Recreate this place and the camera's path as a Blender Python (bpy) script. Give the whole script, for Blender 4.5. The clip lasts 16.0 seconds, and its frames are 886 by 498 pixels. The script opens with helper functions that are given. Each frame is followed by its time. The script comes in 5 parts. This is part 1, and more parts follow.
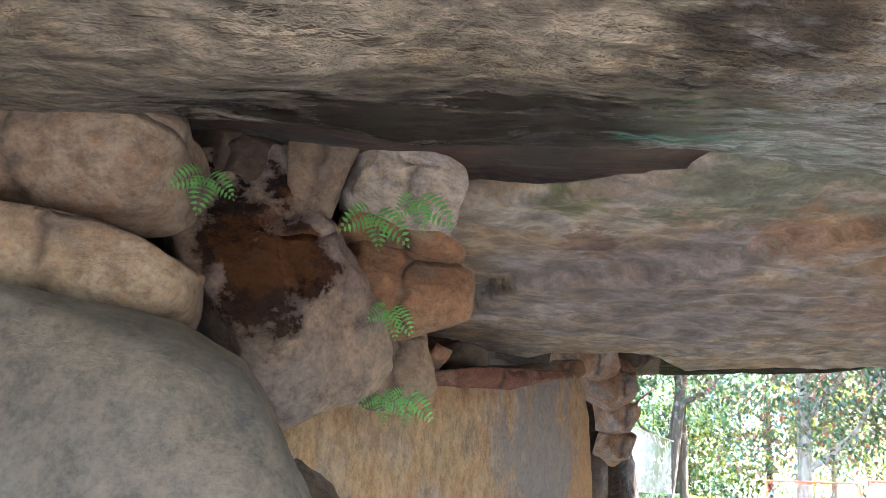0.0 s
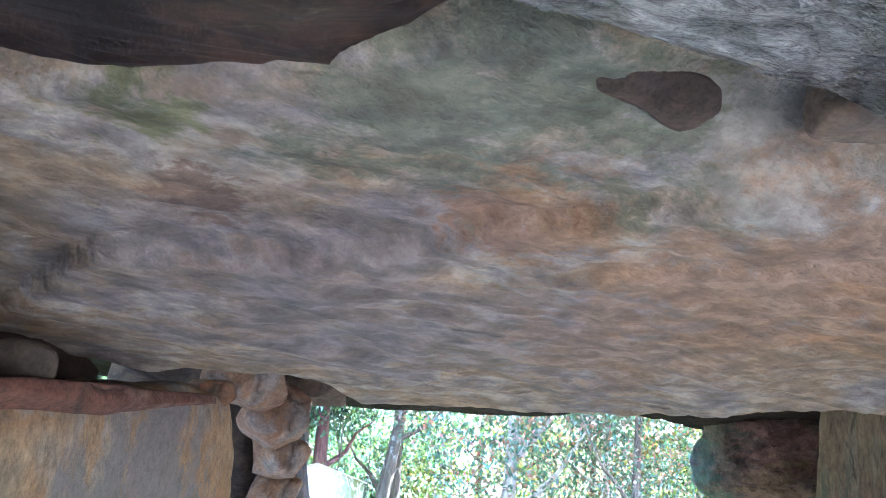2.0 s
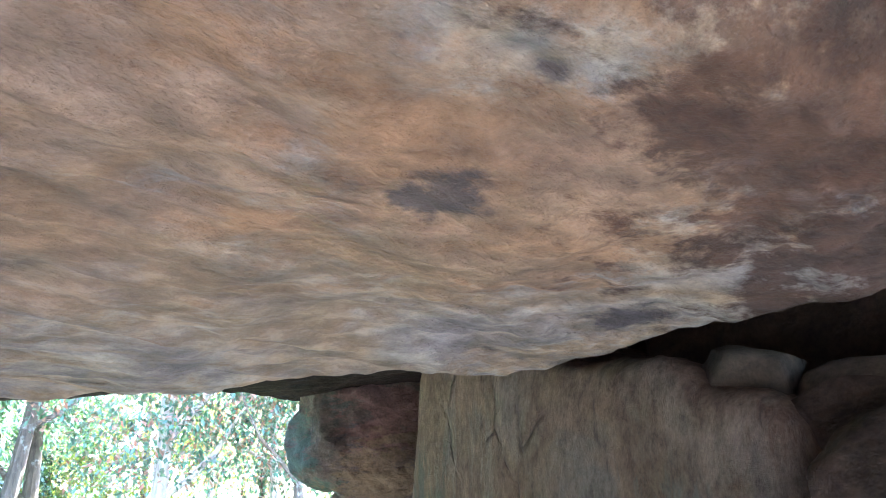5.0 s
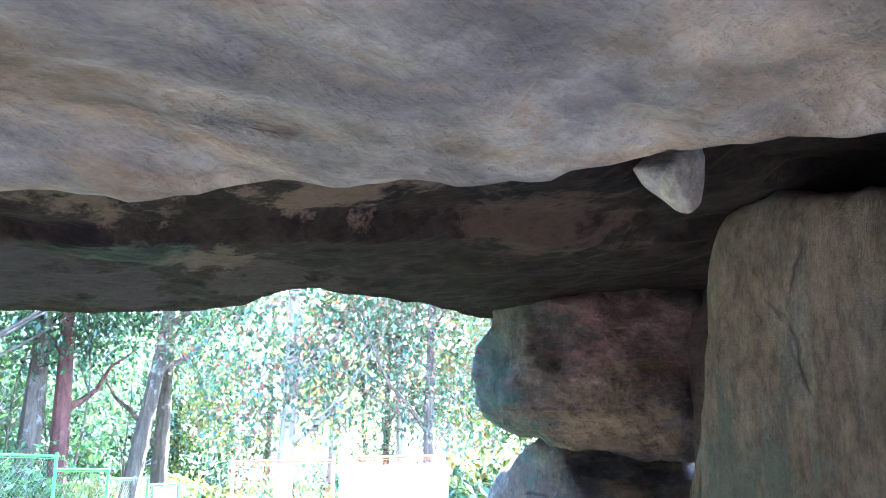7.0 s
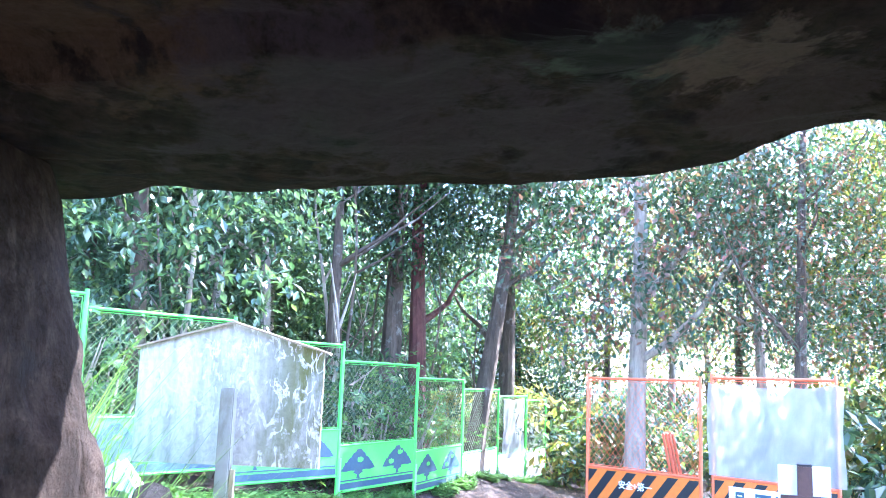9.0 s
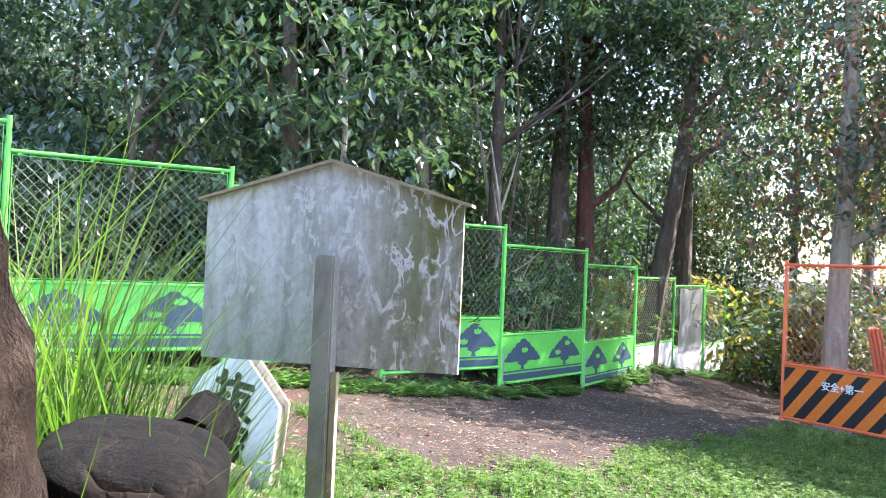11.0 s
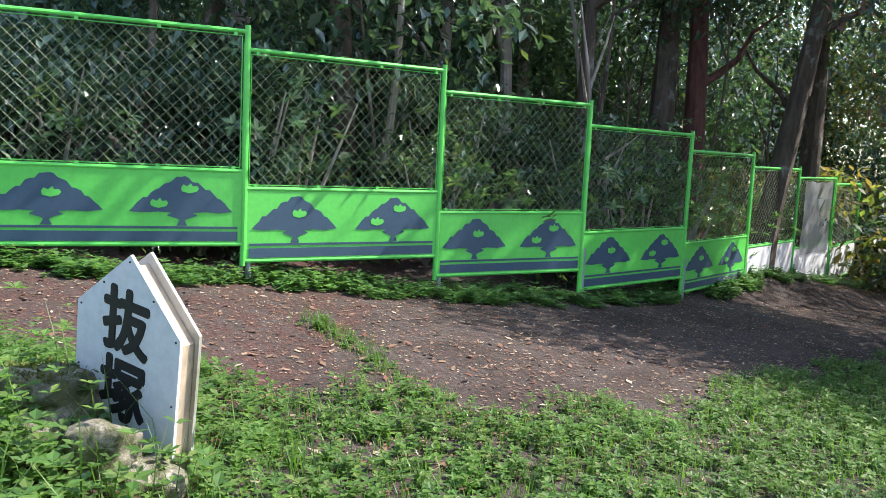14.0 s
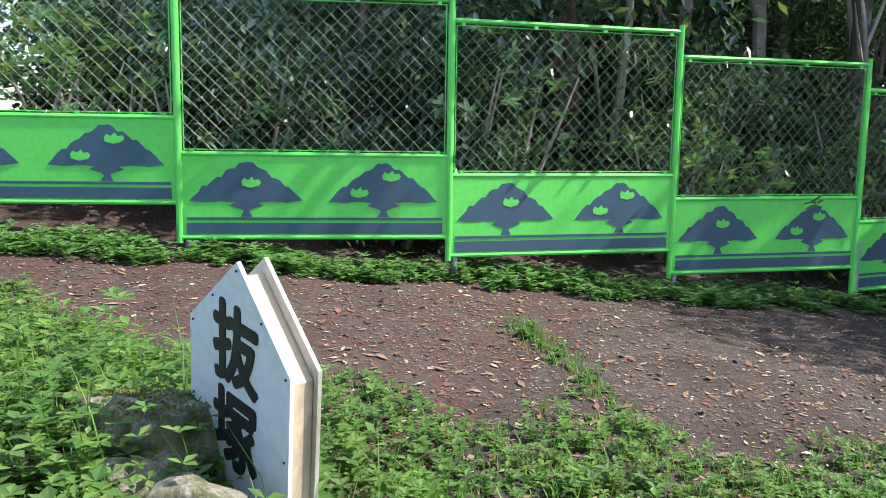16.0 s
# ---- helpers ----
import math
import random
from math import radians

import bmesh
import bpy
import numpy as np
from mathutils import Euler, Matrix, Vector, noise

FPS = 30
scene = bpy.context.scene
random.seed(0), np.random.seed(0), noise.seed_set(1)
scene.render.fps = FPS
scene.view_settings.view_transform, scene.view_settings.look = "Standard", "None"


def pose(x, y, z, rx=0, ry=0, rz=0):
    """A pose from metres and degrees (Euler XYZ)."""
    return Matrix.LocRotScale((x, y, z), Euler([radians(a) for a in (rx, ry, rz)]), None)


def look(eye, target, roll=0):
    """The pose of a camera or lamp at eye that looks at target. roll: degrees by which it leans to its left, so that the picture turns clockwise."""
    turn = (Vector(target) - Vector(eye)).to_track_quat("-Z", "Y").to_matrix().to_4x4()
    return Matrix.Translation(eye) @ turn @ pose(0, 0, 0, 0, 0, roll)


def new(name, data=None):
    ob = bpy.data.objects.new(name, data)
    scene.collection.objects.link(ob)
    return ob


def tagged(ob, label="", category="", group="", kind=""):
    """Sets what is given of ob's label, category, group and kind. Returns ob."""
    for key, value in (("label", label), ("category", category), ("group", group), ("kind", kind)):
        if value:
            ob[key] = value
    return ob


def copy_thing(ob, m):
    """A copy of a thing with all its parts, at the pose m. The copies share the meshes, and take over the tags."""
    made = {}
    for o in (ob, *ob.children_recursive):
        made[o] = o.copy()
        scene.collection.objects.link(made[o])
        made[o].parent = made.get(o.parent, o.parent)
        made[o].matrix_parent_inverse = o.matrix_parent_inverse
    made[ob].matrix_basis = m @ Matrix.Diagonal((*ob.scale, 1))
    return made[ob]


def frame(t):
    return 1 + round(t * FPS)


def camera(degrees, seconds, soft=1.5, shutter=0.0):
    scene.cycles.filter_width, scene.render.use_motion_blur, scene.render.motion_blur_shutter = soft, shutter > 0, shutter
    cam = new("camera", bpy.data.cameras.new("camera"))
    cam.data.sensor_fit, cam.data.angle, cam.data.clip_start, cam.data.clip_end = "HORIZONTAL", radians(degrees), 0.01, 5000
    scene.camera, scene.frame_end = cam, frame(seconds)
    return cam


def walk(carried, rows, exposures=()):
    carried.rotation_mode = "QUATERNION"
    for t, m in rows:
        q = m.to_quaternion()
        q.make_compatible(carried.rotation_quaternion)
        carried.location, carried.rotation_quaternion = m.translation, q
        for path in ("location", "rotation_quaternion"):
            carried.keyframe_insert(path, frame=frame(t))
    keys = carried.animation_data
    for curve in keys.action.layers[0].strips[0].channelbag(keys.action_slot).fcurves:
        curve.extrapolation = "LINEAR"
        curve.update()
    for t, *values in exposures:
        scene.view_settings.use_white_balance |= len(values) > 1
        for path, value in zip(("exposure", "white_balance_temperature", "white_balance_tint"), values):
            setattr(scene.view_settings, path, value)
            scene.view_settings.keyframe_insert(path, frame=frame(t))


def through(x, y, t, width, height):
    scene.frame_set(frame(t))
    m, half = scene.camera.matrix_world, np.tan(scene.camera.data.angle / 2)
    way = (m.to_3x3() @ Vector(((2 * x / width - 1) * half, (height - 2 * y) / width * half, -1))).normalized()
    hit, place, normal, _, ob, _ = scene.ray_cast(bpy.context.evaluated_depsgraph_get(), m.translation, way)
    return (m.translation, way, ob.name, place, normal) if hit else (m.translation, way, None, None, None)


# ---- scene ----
cam = camera(55.0, 16.0, soft=0.85)
METRES, EYE, TILT, LEAN, TURN = 8.0, 1.1, 0.0, 0.0, 0.0
ROWS = [
    (0.0, 0.0, 0.0, 0.0, -1.06, 15.93, -3.72),
    (0.5, 0.011, 0.0246, 0.0079, -3.57, 17.38, -4.0),
    (1.0, 0.0195, 0.0508, 0.0122, -7.69, 18.25, -4.61),
    (1.5, 0.0298, 0.0808, 0.016, -13.32, 18.85, -4.97),
    (2.0, 0.0515, 0.0991, 0.0176, -19.15, 19.12, -4.77),
    (2.5, 0.0822, 0.1129, 0.0222, -25.32, 19.28, -3.5),
    (3.0, 0.1055, 0.1284, 0.0212, -30.61, 19.43, -1.77),
    (3.5, 0.1251, 0.1373, 0.0285, -34.39, 19.23, -0.24),
    (6.0, 0.2151, 0.2638, 0.0472, -38.77, 16.98, 1.47),
    (6.5, 0.2201, 0.2991, 0.0472, -35.96, 15.59, 1.05),
    (7.0, 0.2247, 0.3364, 0.0486, -31.26, 14.58, 0.35),
    (7.5, 0.2283, 0.3683, 0.0508, -25.89, 13.47, 0.09),
    (8.0, 0.2284, 0.3937, 0.0539, -20.22, 12.37, -0.58),
    (8.5, 0.2217, 0.4205, 0.0535, -14.76, 10.98, -1.31),
    (9.0, 0.2181, 0.4544, 0.0511, -9.92, 8.83, -2.06),
    (9.5, 0.2231, 0.4919, 0.0468, -6.43, 6.41, -2.52),
    (10.0, 0.2226, 0.5237, 0.0443, -2.94, 4.21, -2.7),
    (12.5, 0.2598, 0.6808, 0.0429, 2.55, -2.6, -2.39),
    (13.0, 0.269, 0.7123, 0.0404, 3.39, -4.15, -2.6),
    (13.5, 0.2737, 0.7458, 0.0388, 5.65, -5.63, -2.57),
    (14.0, 0.2795, 0.778, 0.0365, 8.55, -6.55, -2.78),
    (14.5, 0.2814, 0.8066, 0.0349, 12.05, -6.84, -2.61),
    (15.0, 0.2784, 0.8382, 0.0348, 16.18, -7.5, -2.2),
    (15.5, 0.2786, 0.8648, 0.0349, 20.56, -7.93, -1.67),
    (16.0, 0.2724, 0.8909, 0.03, 24.56, -7.94, -0.88),
]
EXPOSURES = [
    (0.0, 4.75, 6400, 14), (1.0, 5.15, 5750, 12), (2.0, 5.15, 5400, 13), (3.5, 5.05, 5450, 12),
    (6.0, 5.8, 5600, 13), (7.0, 5.45, 5200, 15), (8.0, 5.0, 4900, 23), (8.6, 4.5, 5050, 25),
    (9.0, 4.2, 5350, 24), (9.5, 3.45, 6100, 24), (10.0, 3.05, 6500, 23), (12.5, 2.27, 6600, 19),
    (13.4, 1.85, 6450, 16), (14.2, 1.6, 6500, 15), (16.0, 1.6, 6450, 13),
]
PATH = [(t, pose(0, 0, EYE, TILT, LEAN, TURN) @ pose(METRES * x, METRES * y, METRES * z, 90 + pitch, roll, yaw)) for t, x, y, z, yaw, pitch, roll in ROWS]
walk(cam, PATH, EXPOSURES)

# ---- world, sun ----
SUN_DIR = Vector((0.85, 0.36, 1.0)).normalized()
world = bpy.data.worlds.new("sky")
scene.world = world
world.use_nodes = True
wn = world.node_tree
sky = wn.nodes.new("ShaderNodeTexSky")
sky.sky_type, sky.sun_disc = "NISHITA", False
sky.sun_elevation = math.asin(SUN_DIR.z)
sky.sun_rotation = math.atan2(SUN_DIR.x, SUN_DIR.y)
wn.nodes["Background"].inputs["Strength"].default_value = 0.15
wn.links.new(sky.outputs[0], wn.nodes["Background"].inputs["Color"])
sun_data = bpy.data.lights.new("sun", "SUN")
sun_data.energy, sun_data.angle, sun_data.color = 3.5, radians(0.6), (1.0, 0.95, 0.86)
sun = new("sun", sun_data)
sun.matrix_world = look(SUN_DIR * 40, (0, 0, 0))

# ---- materials ----


def node(nt, kind, **inputs):
    n = nt.nodes.new("ShaderNode" + kind)
    for key, value in inputs.items():
        slot = n.inputs[int(key[1:]) if key[0] == "i" and key[1:].isdigit() else key]
        if isinstance(value, bpy.types.NodeSocket):
            nt.links.new(value, slot)
        else:
            slot.default_value = value
    return n


def coords(nt, scale=(1, 1, 1), rot=(0, 0, 0), space="Object"):
    tc = node(nt, "TexCoord")
    mp = node(nt, "Mapping", Vector=tc.outputs[space])
    mp.inputs["Scale"].default_value = scale
    mp.inputs["Rotation"].default_value = rot
    return mp.outputs[0]


def grain(nt, vec, scale, detail=6.0, rough=0.6, warp=0.0):
    return node(nt, "TexNoise", Vector=vec, Scale=scale, Detail=detail, Roughness=rough, Distortion=warp).outputs[0]


def ramp(nt, fac, *stops):
    n = node(nt, "ValToRGB", Fac=fac)
    e = n.color_ramp.elements
    while len(e) < len(stops):
        e.new(0.5)
    for el, (p, c) in zip(e, stops):
        el.position = p
        el.color = (*c, 1) if isinstance(c, tuple) else (c, c, c, 1)
    return n.outputs[0]


def blend(nt, fac, a, b, mode="MIX"):
    n = nt.nodes.new("ShaderNodeMix")
    n.data_type, n.blend_type = "RGBA", mode
    for i, v in ((0, fac), (6, a), (7, b)):
        if isinstance(v, bpy.types.NodeSocket):
            nt.links.new(v, n.inputs[i])
        else:
            n.inputs[i].default_value = (*v, 1) if isinstance(v, tuple) else v
    return n.outputs[2]


def bump(nt, height, strength, distance, normal=None):
    n = node(nt, "Bump", Height=height, Strength=strength, Distance=distance)
    if normal is not None:
        nt.links.new(normal, n.inputs["Normal"])
    return n.outputs[0]


def fresh(name):
    m = bpy.data.materials.new(name)
    m.use_nodes = True
    return m, m.node_tree, m.node_tree.nodes["Principled BSDF"]


def put(nt, value, slot):
    if isinstance(value, bpy.types.NodeSocket):
        nt.links.new(value, slot)
    else:
        slot.default_value = (*value, 1) if isinstance(value, tuple) and len(value) == 3 else value


def rock_material(name, tones, streak=(1, 1, 3), turn=(0, 0, 0), blotch=1.6, lichen=None, lichen_cut=0.58, stain=(0.03, 0.022, 0.018), stain_cut=0.66, wet=0.0, relief=0.5, speck=0.25, patches=(), sheen=0.3, deep=0.6, dusty=0.9, flakes=0.0, flake_size=30.0):
    """Weathered stone: broad tone patches, drawn-out bands, fine speckle, lichen and damp stains."""
    m, nt, b = fresh(name)
    v = coords(nt)
    vs = coords(nt, streak, turn)
    broad = grain(nt, v, blotch, 5, 0.6, 0.3)
    bands = grain(nt, vs, 2.2, 7, 0.66, 0.25)
    which = ramp(nt, grain(nt, v, blotch * 0.8, 6, 0.65, 0.2), (0.44, 0.0), (0.56, 1.0))
    fine = blend(nt, 0.45, grain(nt, v, 24, 9, 0.8), grain(nt, v, 95, 5, 0.75))
    k = len(tones) - 1
    col = ramp(nt, broad, *[(0.38 + 0.24 * i / k, c) for i, c in enumerate(tones)])
    col2 = ramp(nt, bands, *[(0.38 + 0.24 * i / k, c) for i, c in enumerate(reversed(tones))])
    col = blend(nt, which, col, col2)
    shade = ramp(nt, fine, (0.28, 1 - 2 * speck), (0.5, 1.0), (0.75, 1 + 1.6 * speck))
    col = blend(nt, 1.0, col, shade, "MULTIPLY")
    dust = ramp(nt, grain(nt, blend(nt, 0.6, v, vs), 17, 10, 0.8, 0.1), (0.36, 0.5), (0.5, 0.95), (0.66, 1.3))
    col = blend(nt, dusty, col, dust, "MULTIPLY")
    seam = node(nt, "TexVoronoi", Vector=blend(nt, 0.25, vs, node(nt, "TexNoise", Vector=v, Scale=3.0, Detail=6.0).outputs[1]), Scale=1.3)
    seam.feature = "DISTANCE_TO_EDGE"
    line = ramp(nt, seam.outputs[0], (0.0, 1.0), (0.022, 0.0))
    gate = node(nt, "Math", i0=line, i1=ramp(nt, grain(nt, v, 2.3, 4), (0.54, 0.0), (0.62, 0.7)))
    gate.operation = "MULTIPLY"
    col = blend(nt, gate.outputs[0], col, (0.045, 0.033, 0.026))
    if lichen:
        mask = ramp(nt, grain(nt, v, blotch * 1.7, 9, 0.7, 0.5), (lichen_cut, 0.0), (lichen_cut + 0.12, 0.85))
        col = blend(nt, mask, col, lichen)
    where = node(nt, "NewGeometry").outputs["Position"]
    soak = None
    for centre, radius, tint, amount, *seep in patches:
        far = node(nt, "VectorMath", i0=where, i1=centre)
        far.operation = "DISTANCE"
        reach = node(nt, "Math", i0=far.outputs["Value"], i1=1.0 / radius)
        reach.operation = "MULTIPLY"
        rag = node(nt, "Math", i0=grain(nt, vs, min(14.0, 0.9 / radius + 1.5), 9, 0.7), i1=4.5 if radius > 0.1 else 2.2)
        rag.operation = "MULTIPLY"
        both = node(nt, "Math", i0=reach.outputs[0], i1=rag.outputs[0])
        both.operation = "ADD"
        lim = node(nt, "MapRange", Value=both.outputs[0])
        low = 2.95 if radius > 0.1 else 1.75
        for i, val in ((1, low), (2, low + 0.4), (3, amount), (4, 0.0)):
            lim.inputs[i].default_value = val
        col = blend(nt, lim.outputs[0], col, blend(nt, 1.0, tint, shade, "MULTIPLY"))
        if seep:
            soak = lim.outputs[0] if soak is None else blend(nt, 1.0, soak, lim.outputs[0], "LIGHTEN")
    damp = ramp(nt, grain(nt, vs, blotch * 1.1, 9, 0.66, 0.2), (stain_cut, 0.0), (stain_cut + 0.05, 0.9))
    col = blend(nt, damp, col, stain)
    flake = grain(nt, coords(nt, (0.75, 1.25, 1.0), turn), flake_size, 5, 0.6, 0.12)
    if flakes:
        col = blend(nt, flakes, col, ramp(nt, flake, (0.32, 0.35), (0.48, 0.9), (0.64, 1.8)), "MULTIPLY")
    col = blend(nt, 1.0, col, (1.01 * deep, 0.98 * deep, 0.97 * deep), "MULTIPLY")
    put(nt, col, b.inputs["Base Color"])
    rough = ramp(nt, damp, (0.0, 0.88 - 0.45 * wet), (1.0, 0.6 - 0.42 * wet))
    if soak is not None:
        rough = blend(nt, soak, rough, (0.14, 0.14, 0.14))
    put(nt, rough, b.inputs["Roughness"])
    b.inputs["Specular IOR Level"].default_value = 0.5 if wet > 0.6 else sheen
    h = blend(nt, 0.4, grain(nt, vs, 7, 10, 0.76, 0.1), grain(nt, v, 26, 10, 0.8))
    h = blend(nt, gate.outputs[0], h, (0.0, 0.0, 0.0))
    nrm = bump(nt, h, min(1.0, relief * 1.4), 0.09)
    if flakes:
        nrm = bump(nt, flake, min(1.0, flakes * 1.3), 0.06, nrm)
    put(nt, nrm, b.inputs["Normal"])
    return m


TAN, ORANGE, GREY, PALE, BROWN, PURPLE = (0.27, 0.215, 0.155), (0.30, 0.18, 0.10), (0.21, 0.2, 0.185), (0.38, 0.355, 0.31), (0.12, 0.08, 0.055), (0.175, 0.155, 0.165)
GREEN = (0.15, 0.165, 0.085)
M_SLAB_A = rock_material("stone_front_slab", ((0.15, 0.12, 0.085), (0.235, 0.185, 0.115), (0.29, 0.25, 0.175), (0.17, 0.145, 0.12), (0.22, 0.165, 0.1)), (1, 2.2, 2), (0, 0, 0.12), 1.3, None, stain=(0.035, 0.026, 0.018), relief=1.0, stain_cut=0.68, wet=0.45, speck=0.32, sheen=0.22, flakes=0.85, flake_size=26.0, patches=(
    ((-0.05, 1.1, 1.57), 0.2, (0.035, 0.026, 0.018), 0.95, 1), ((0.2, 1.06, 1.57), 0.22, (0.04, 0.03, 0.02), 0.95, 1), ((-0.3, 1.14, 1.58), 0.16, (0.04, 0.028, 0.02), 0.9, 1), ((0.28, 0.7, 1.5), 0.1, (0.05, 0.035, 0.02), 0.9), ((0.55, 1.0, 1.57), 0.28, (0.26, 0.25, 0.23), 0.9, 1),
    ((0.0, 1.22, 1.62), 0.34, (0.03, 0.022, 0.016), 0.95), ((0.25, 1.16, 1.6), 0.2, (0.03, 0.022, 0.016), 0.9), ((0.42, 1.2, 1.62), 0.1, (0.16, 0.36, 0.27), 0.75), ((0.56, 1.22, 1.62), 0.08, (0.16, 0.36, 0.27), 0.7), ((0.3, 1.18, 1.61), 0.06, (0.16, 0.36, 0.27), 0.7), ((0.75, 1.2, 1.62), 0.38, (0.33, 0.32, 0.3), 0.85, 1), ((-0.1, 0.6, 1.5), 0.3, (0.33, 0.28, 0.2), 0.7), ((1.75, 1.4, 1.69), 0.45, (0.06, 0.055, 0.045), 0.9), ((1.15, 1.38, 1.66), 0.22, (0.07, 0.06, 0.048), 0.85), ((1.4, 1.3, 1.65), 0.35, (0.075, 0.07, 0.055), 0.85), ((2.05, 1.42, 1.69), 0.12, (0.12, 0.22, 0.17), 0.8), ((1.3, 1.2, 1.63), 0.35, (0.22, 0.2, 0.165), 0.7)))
M_SLAB_B = rock_material("stone_ceiling_slab", ((0.39, 0.355, 0.31), (0.45, 0.37, 0.27), (0.49, 0.36, 0.22), (0.54, 0.48, 0.38), (0.37, 0.335, 0.31), (0.47, 0.39, 0.28)), (1, 1.6, 1.4), (0, 0, -0.25), 1.25, (0.3, 0.31, 0.19), 0.64, stain=(0.15, 0.11, 0.085), stain_cut=0.74, relief=0.6, speck=0.16, dusty=0.35, flakes=0.55, flake_size=13.0, patches=(
    ((1.1, 2.75, 1.75), 0.55, (0.29, 0.26, 0.26), 0.5), ((0.57, 2.65, 1.75), 0.4, (0.3, 0.26, 0.25), 0.5), ((0.75, 1.8, 1.79), 0.32, (0.2, 0.22, 0.145), 0.8), ((0.3, 2.03, 1.76), 0.12, (0.2, 0.23, 0.08), 0.7), ((1.14, 1.8, 1.79), 0.22, (0.2, 0.215, 0.13), 0.7),
    ((1.35, 1.8, 1.82), 0.2, (0.5, 0.46, 0.38), 0.65), ((1.65, 2.2, 1.79), 0.42, (0.46, 0.275, 0.145), 0.65), ((2.15, 2.2, 1.8), 0.38, (0.44, 0.25, 0.12), 0.75), ((1.6, 2.7, 1.77), 0.35, (0.45, 0.29, 0.17), 0.5), ((2.1, 2.6, 1.78), 0.3, (0.46, 0.33, 0.19), 0.5), ((2.88, 2.05, 1.83), 0.42, (0.09, 0.045, 0.025), 0.9), ((2.3, 1.75, 1.86), 0.34, (0.08, 0.045, 0.027), 0.9), ((2.1, 1.8, 1.84), 0.16, (0.15, 0.075, 0.038), 0.75), ((2.4, 1.95, 1.84), 0.24, (0.14, 0.07, 0.036), 0.8),
    # The four tiny near-grey patches paint the shadows inside chip scars.
    ((1.0, 2.12, 1.77), 0.16, (0.42, 0.22, 0.1), 0.6), ((1.56, 1.88, 1.8), 0.05, (0.08, 0.07, 0.08), 0.85), ((2.03, 2.25, 1.8), 0.06, (0.09, 0.08, 0.075), 0.85), ((1.98, 2.03, 1.8), 0.035, (0.12, 0.1, 0.09), 0.8), ((2.74, 2.58, 1.8), 0.085, (0.09, 0.08, 0.085), 0.85), ((0.42, 2.3, 1.75), 0.12, (0.22, 0.13, 0.085), 0.7)))
# Near-black tones put the shade under the lintel into its colour; tan blotches on top.
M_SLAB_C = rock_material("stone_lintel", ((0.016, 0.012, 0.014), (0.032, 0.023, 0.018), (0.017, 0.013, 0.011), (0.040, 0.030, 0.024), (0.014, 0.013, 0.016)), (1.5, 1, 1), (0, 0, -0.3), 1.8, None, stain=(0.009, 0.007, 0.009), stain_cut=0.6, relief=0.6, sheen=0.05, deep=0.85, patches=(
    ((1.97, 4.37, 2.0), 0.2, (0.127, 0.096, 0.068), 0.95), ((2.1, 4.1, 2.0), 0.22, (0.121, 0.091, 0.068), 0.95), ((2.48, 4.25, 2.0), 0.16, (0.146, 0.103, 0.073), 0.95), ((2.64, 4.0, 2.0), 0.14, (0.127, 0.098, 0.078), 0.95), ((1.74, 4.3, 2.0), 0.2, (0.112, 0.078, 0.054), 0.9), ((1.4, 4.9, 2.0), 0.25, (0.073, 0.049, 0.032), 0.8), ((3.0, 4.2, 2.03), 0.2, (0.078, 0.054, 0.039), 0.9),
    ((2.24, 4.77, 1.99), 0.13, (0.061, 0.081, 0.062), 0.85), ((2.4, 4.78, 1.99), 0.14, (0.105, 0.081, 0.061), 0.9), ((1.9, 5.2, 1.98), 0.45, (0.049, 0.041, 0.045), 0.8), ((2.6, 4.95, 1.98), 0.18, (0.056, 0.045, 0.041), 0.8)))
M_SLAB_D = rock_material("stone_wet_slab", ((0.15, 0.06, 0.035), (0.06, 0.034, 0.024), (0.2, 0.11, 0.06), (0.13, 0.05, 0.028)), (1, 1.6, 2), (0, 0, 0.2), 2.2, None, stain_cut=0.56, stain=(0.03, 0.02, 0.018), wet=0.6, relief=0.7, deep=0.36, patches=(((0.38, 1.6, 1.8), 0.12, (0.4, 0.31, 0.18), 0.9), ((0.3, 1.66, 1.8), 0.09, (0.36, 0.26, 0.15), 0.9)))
M_TAN = rock_material("stone_tan", ((0.2, 0.16, 0.12), (0.27, 0.195, 0.125), (0.31, 0.25, 0.18), (0.28, 0.165, 0.085), (0.21, 0.17, 0.135)), (1, 1, 1.7), (0.2, 0.1, 0), 2.0, (0.15, 0.145, 0.08), 0.7, stain_cut=0.68)
M_PALE = rock_material("stone_pale", ((0.42, 0.38, 0.33), (0.5, 0.42, 0.31), (0.36, 0.33, 0.31), (0.54, 0.49, 0.42), (0.4, 0.28, 0.19)), (1, 1, 1.7), (0.2, 0.1, 0), 3.0, None, stain_cut=0.72, deep=0.7)
M_ORANGE = rock_material("stone_orange", ((0.25, 0.18, 0.11), (0.32, 0.17, 0.085), (0.34, 0.21, 0.11), (0.14, 0.085, 0.055), (0.3, 0.17, 0.09)), (1, 1, 1.6), (0.3, 0, 0.1), 2.6, None, stain_cut=0.7)
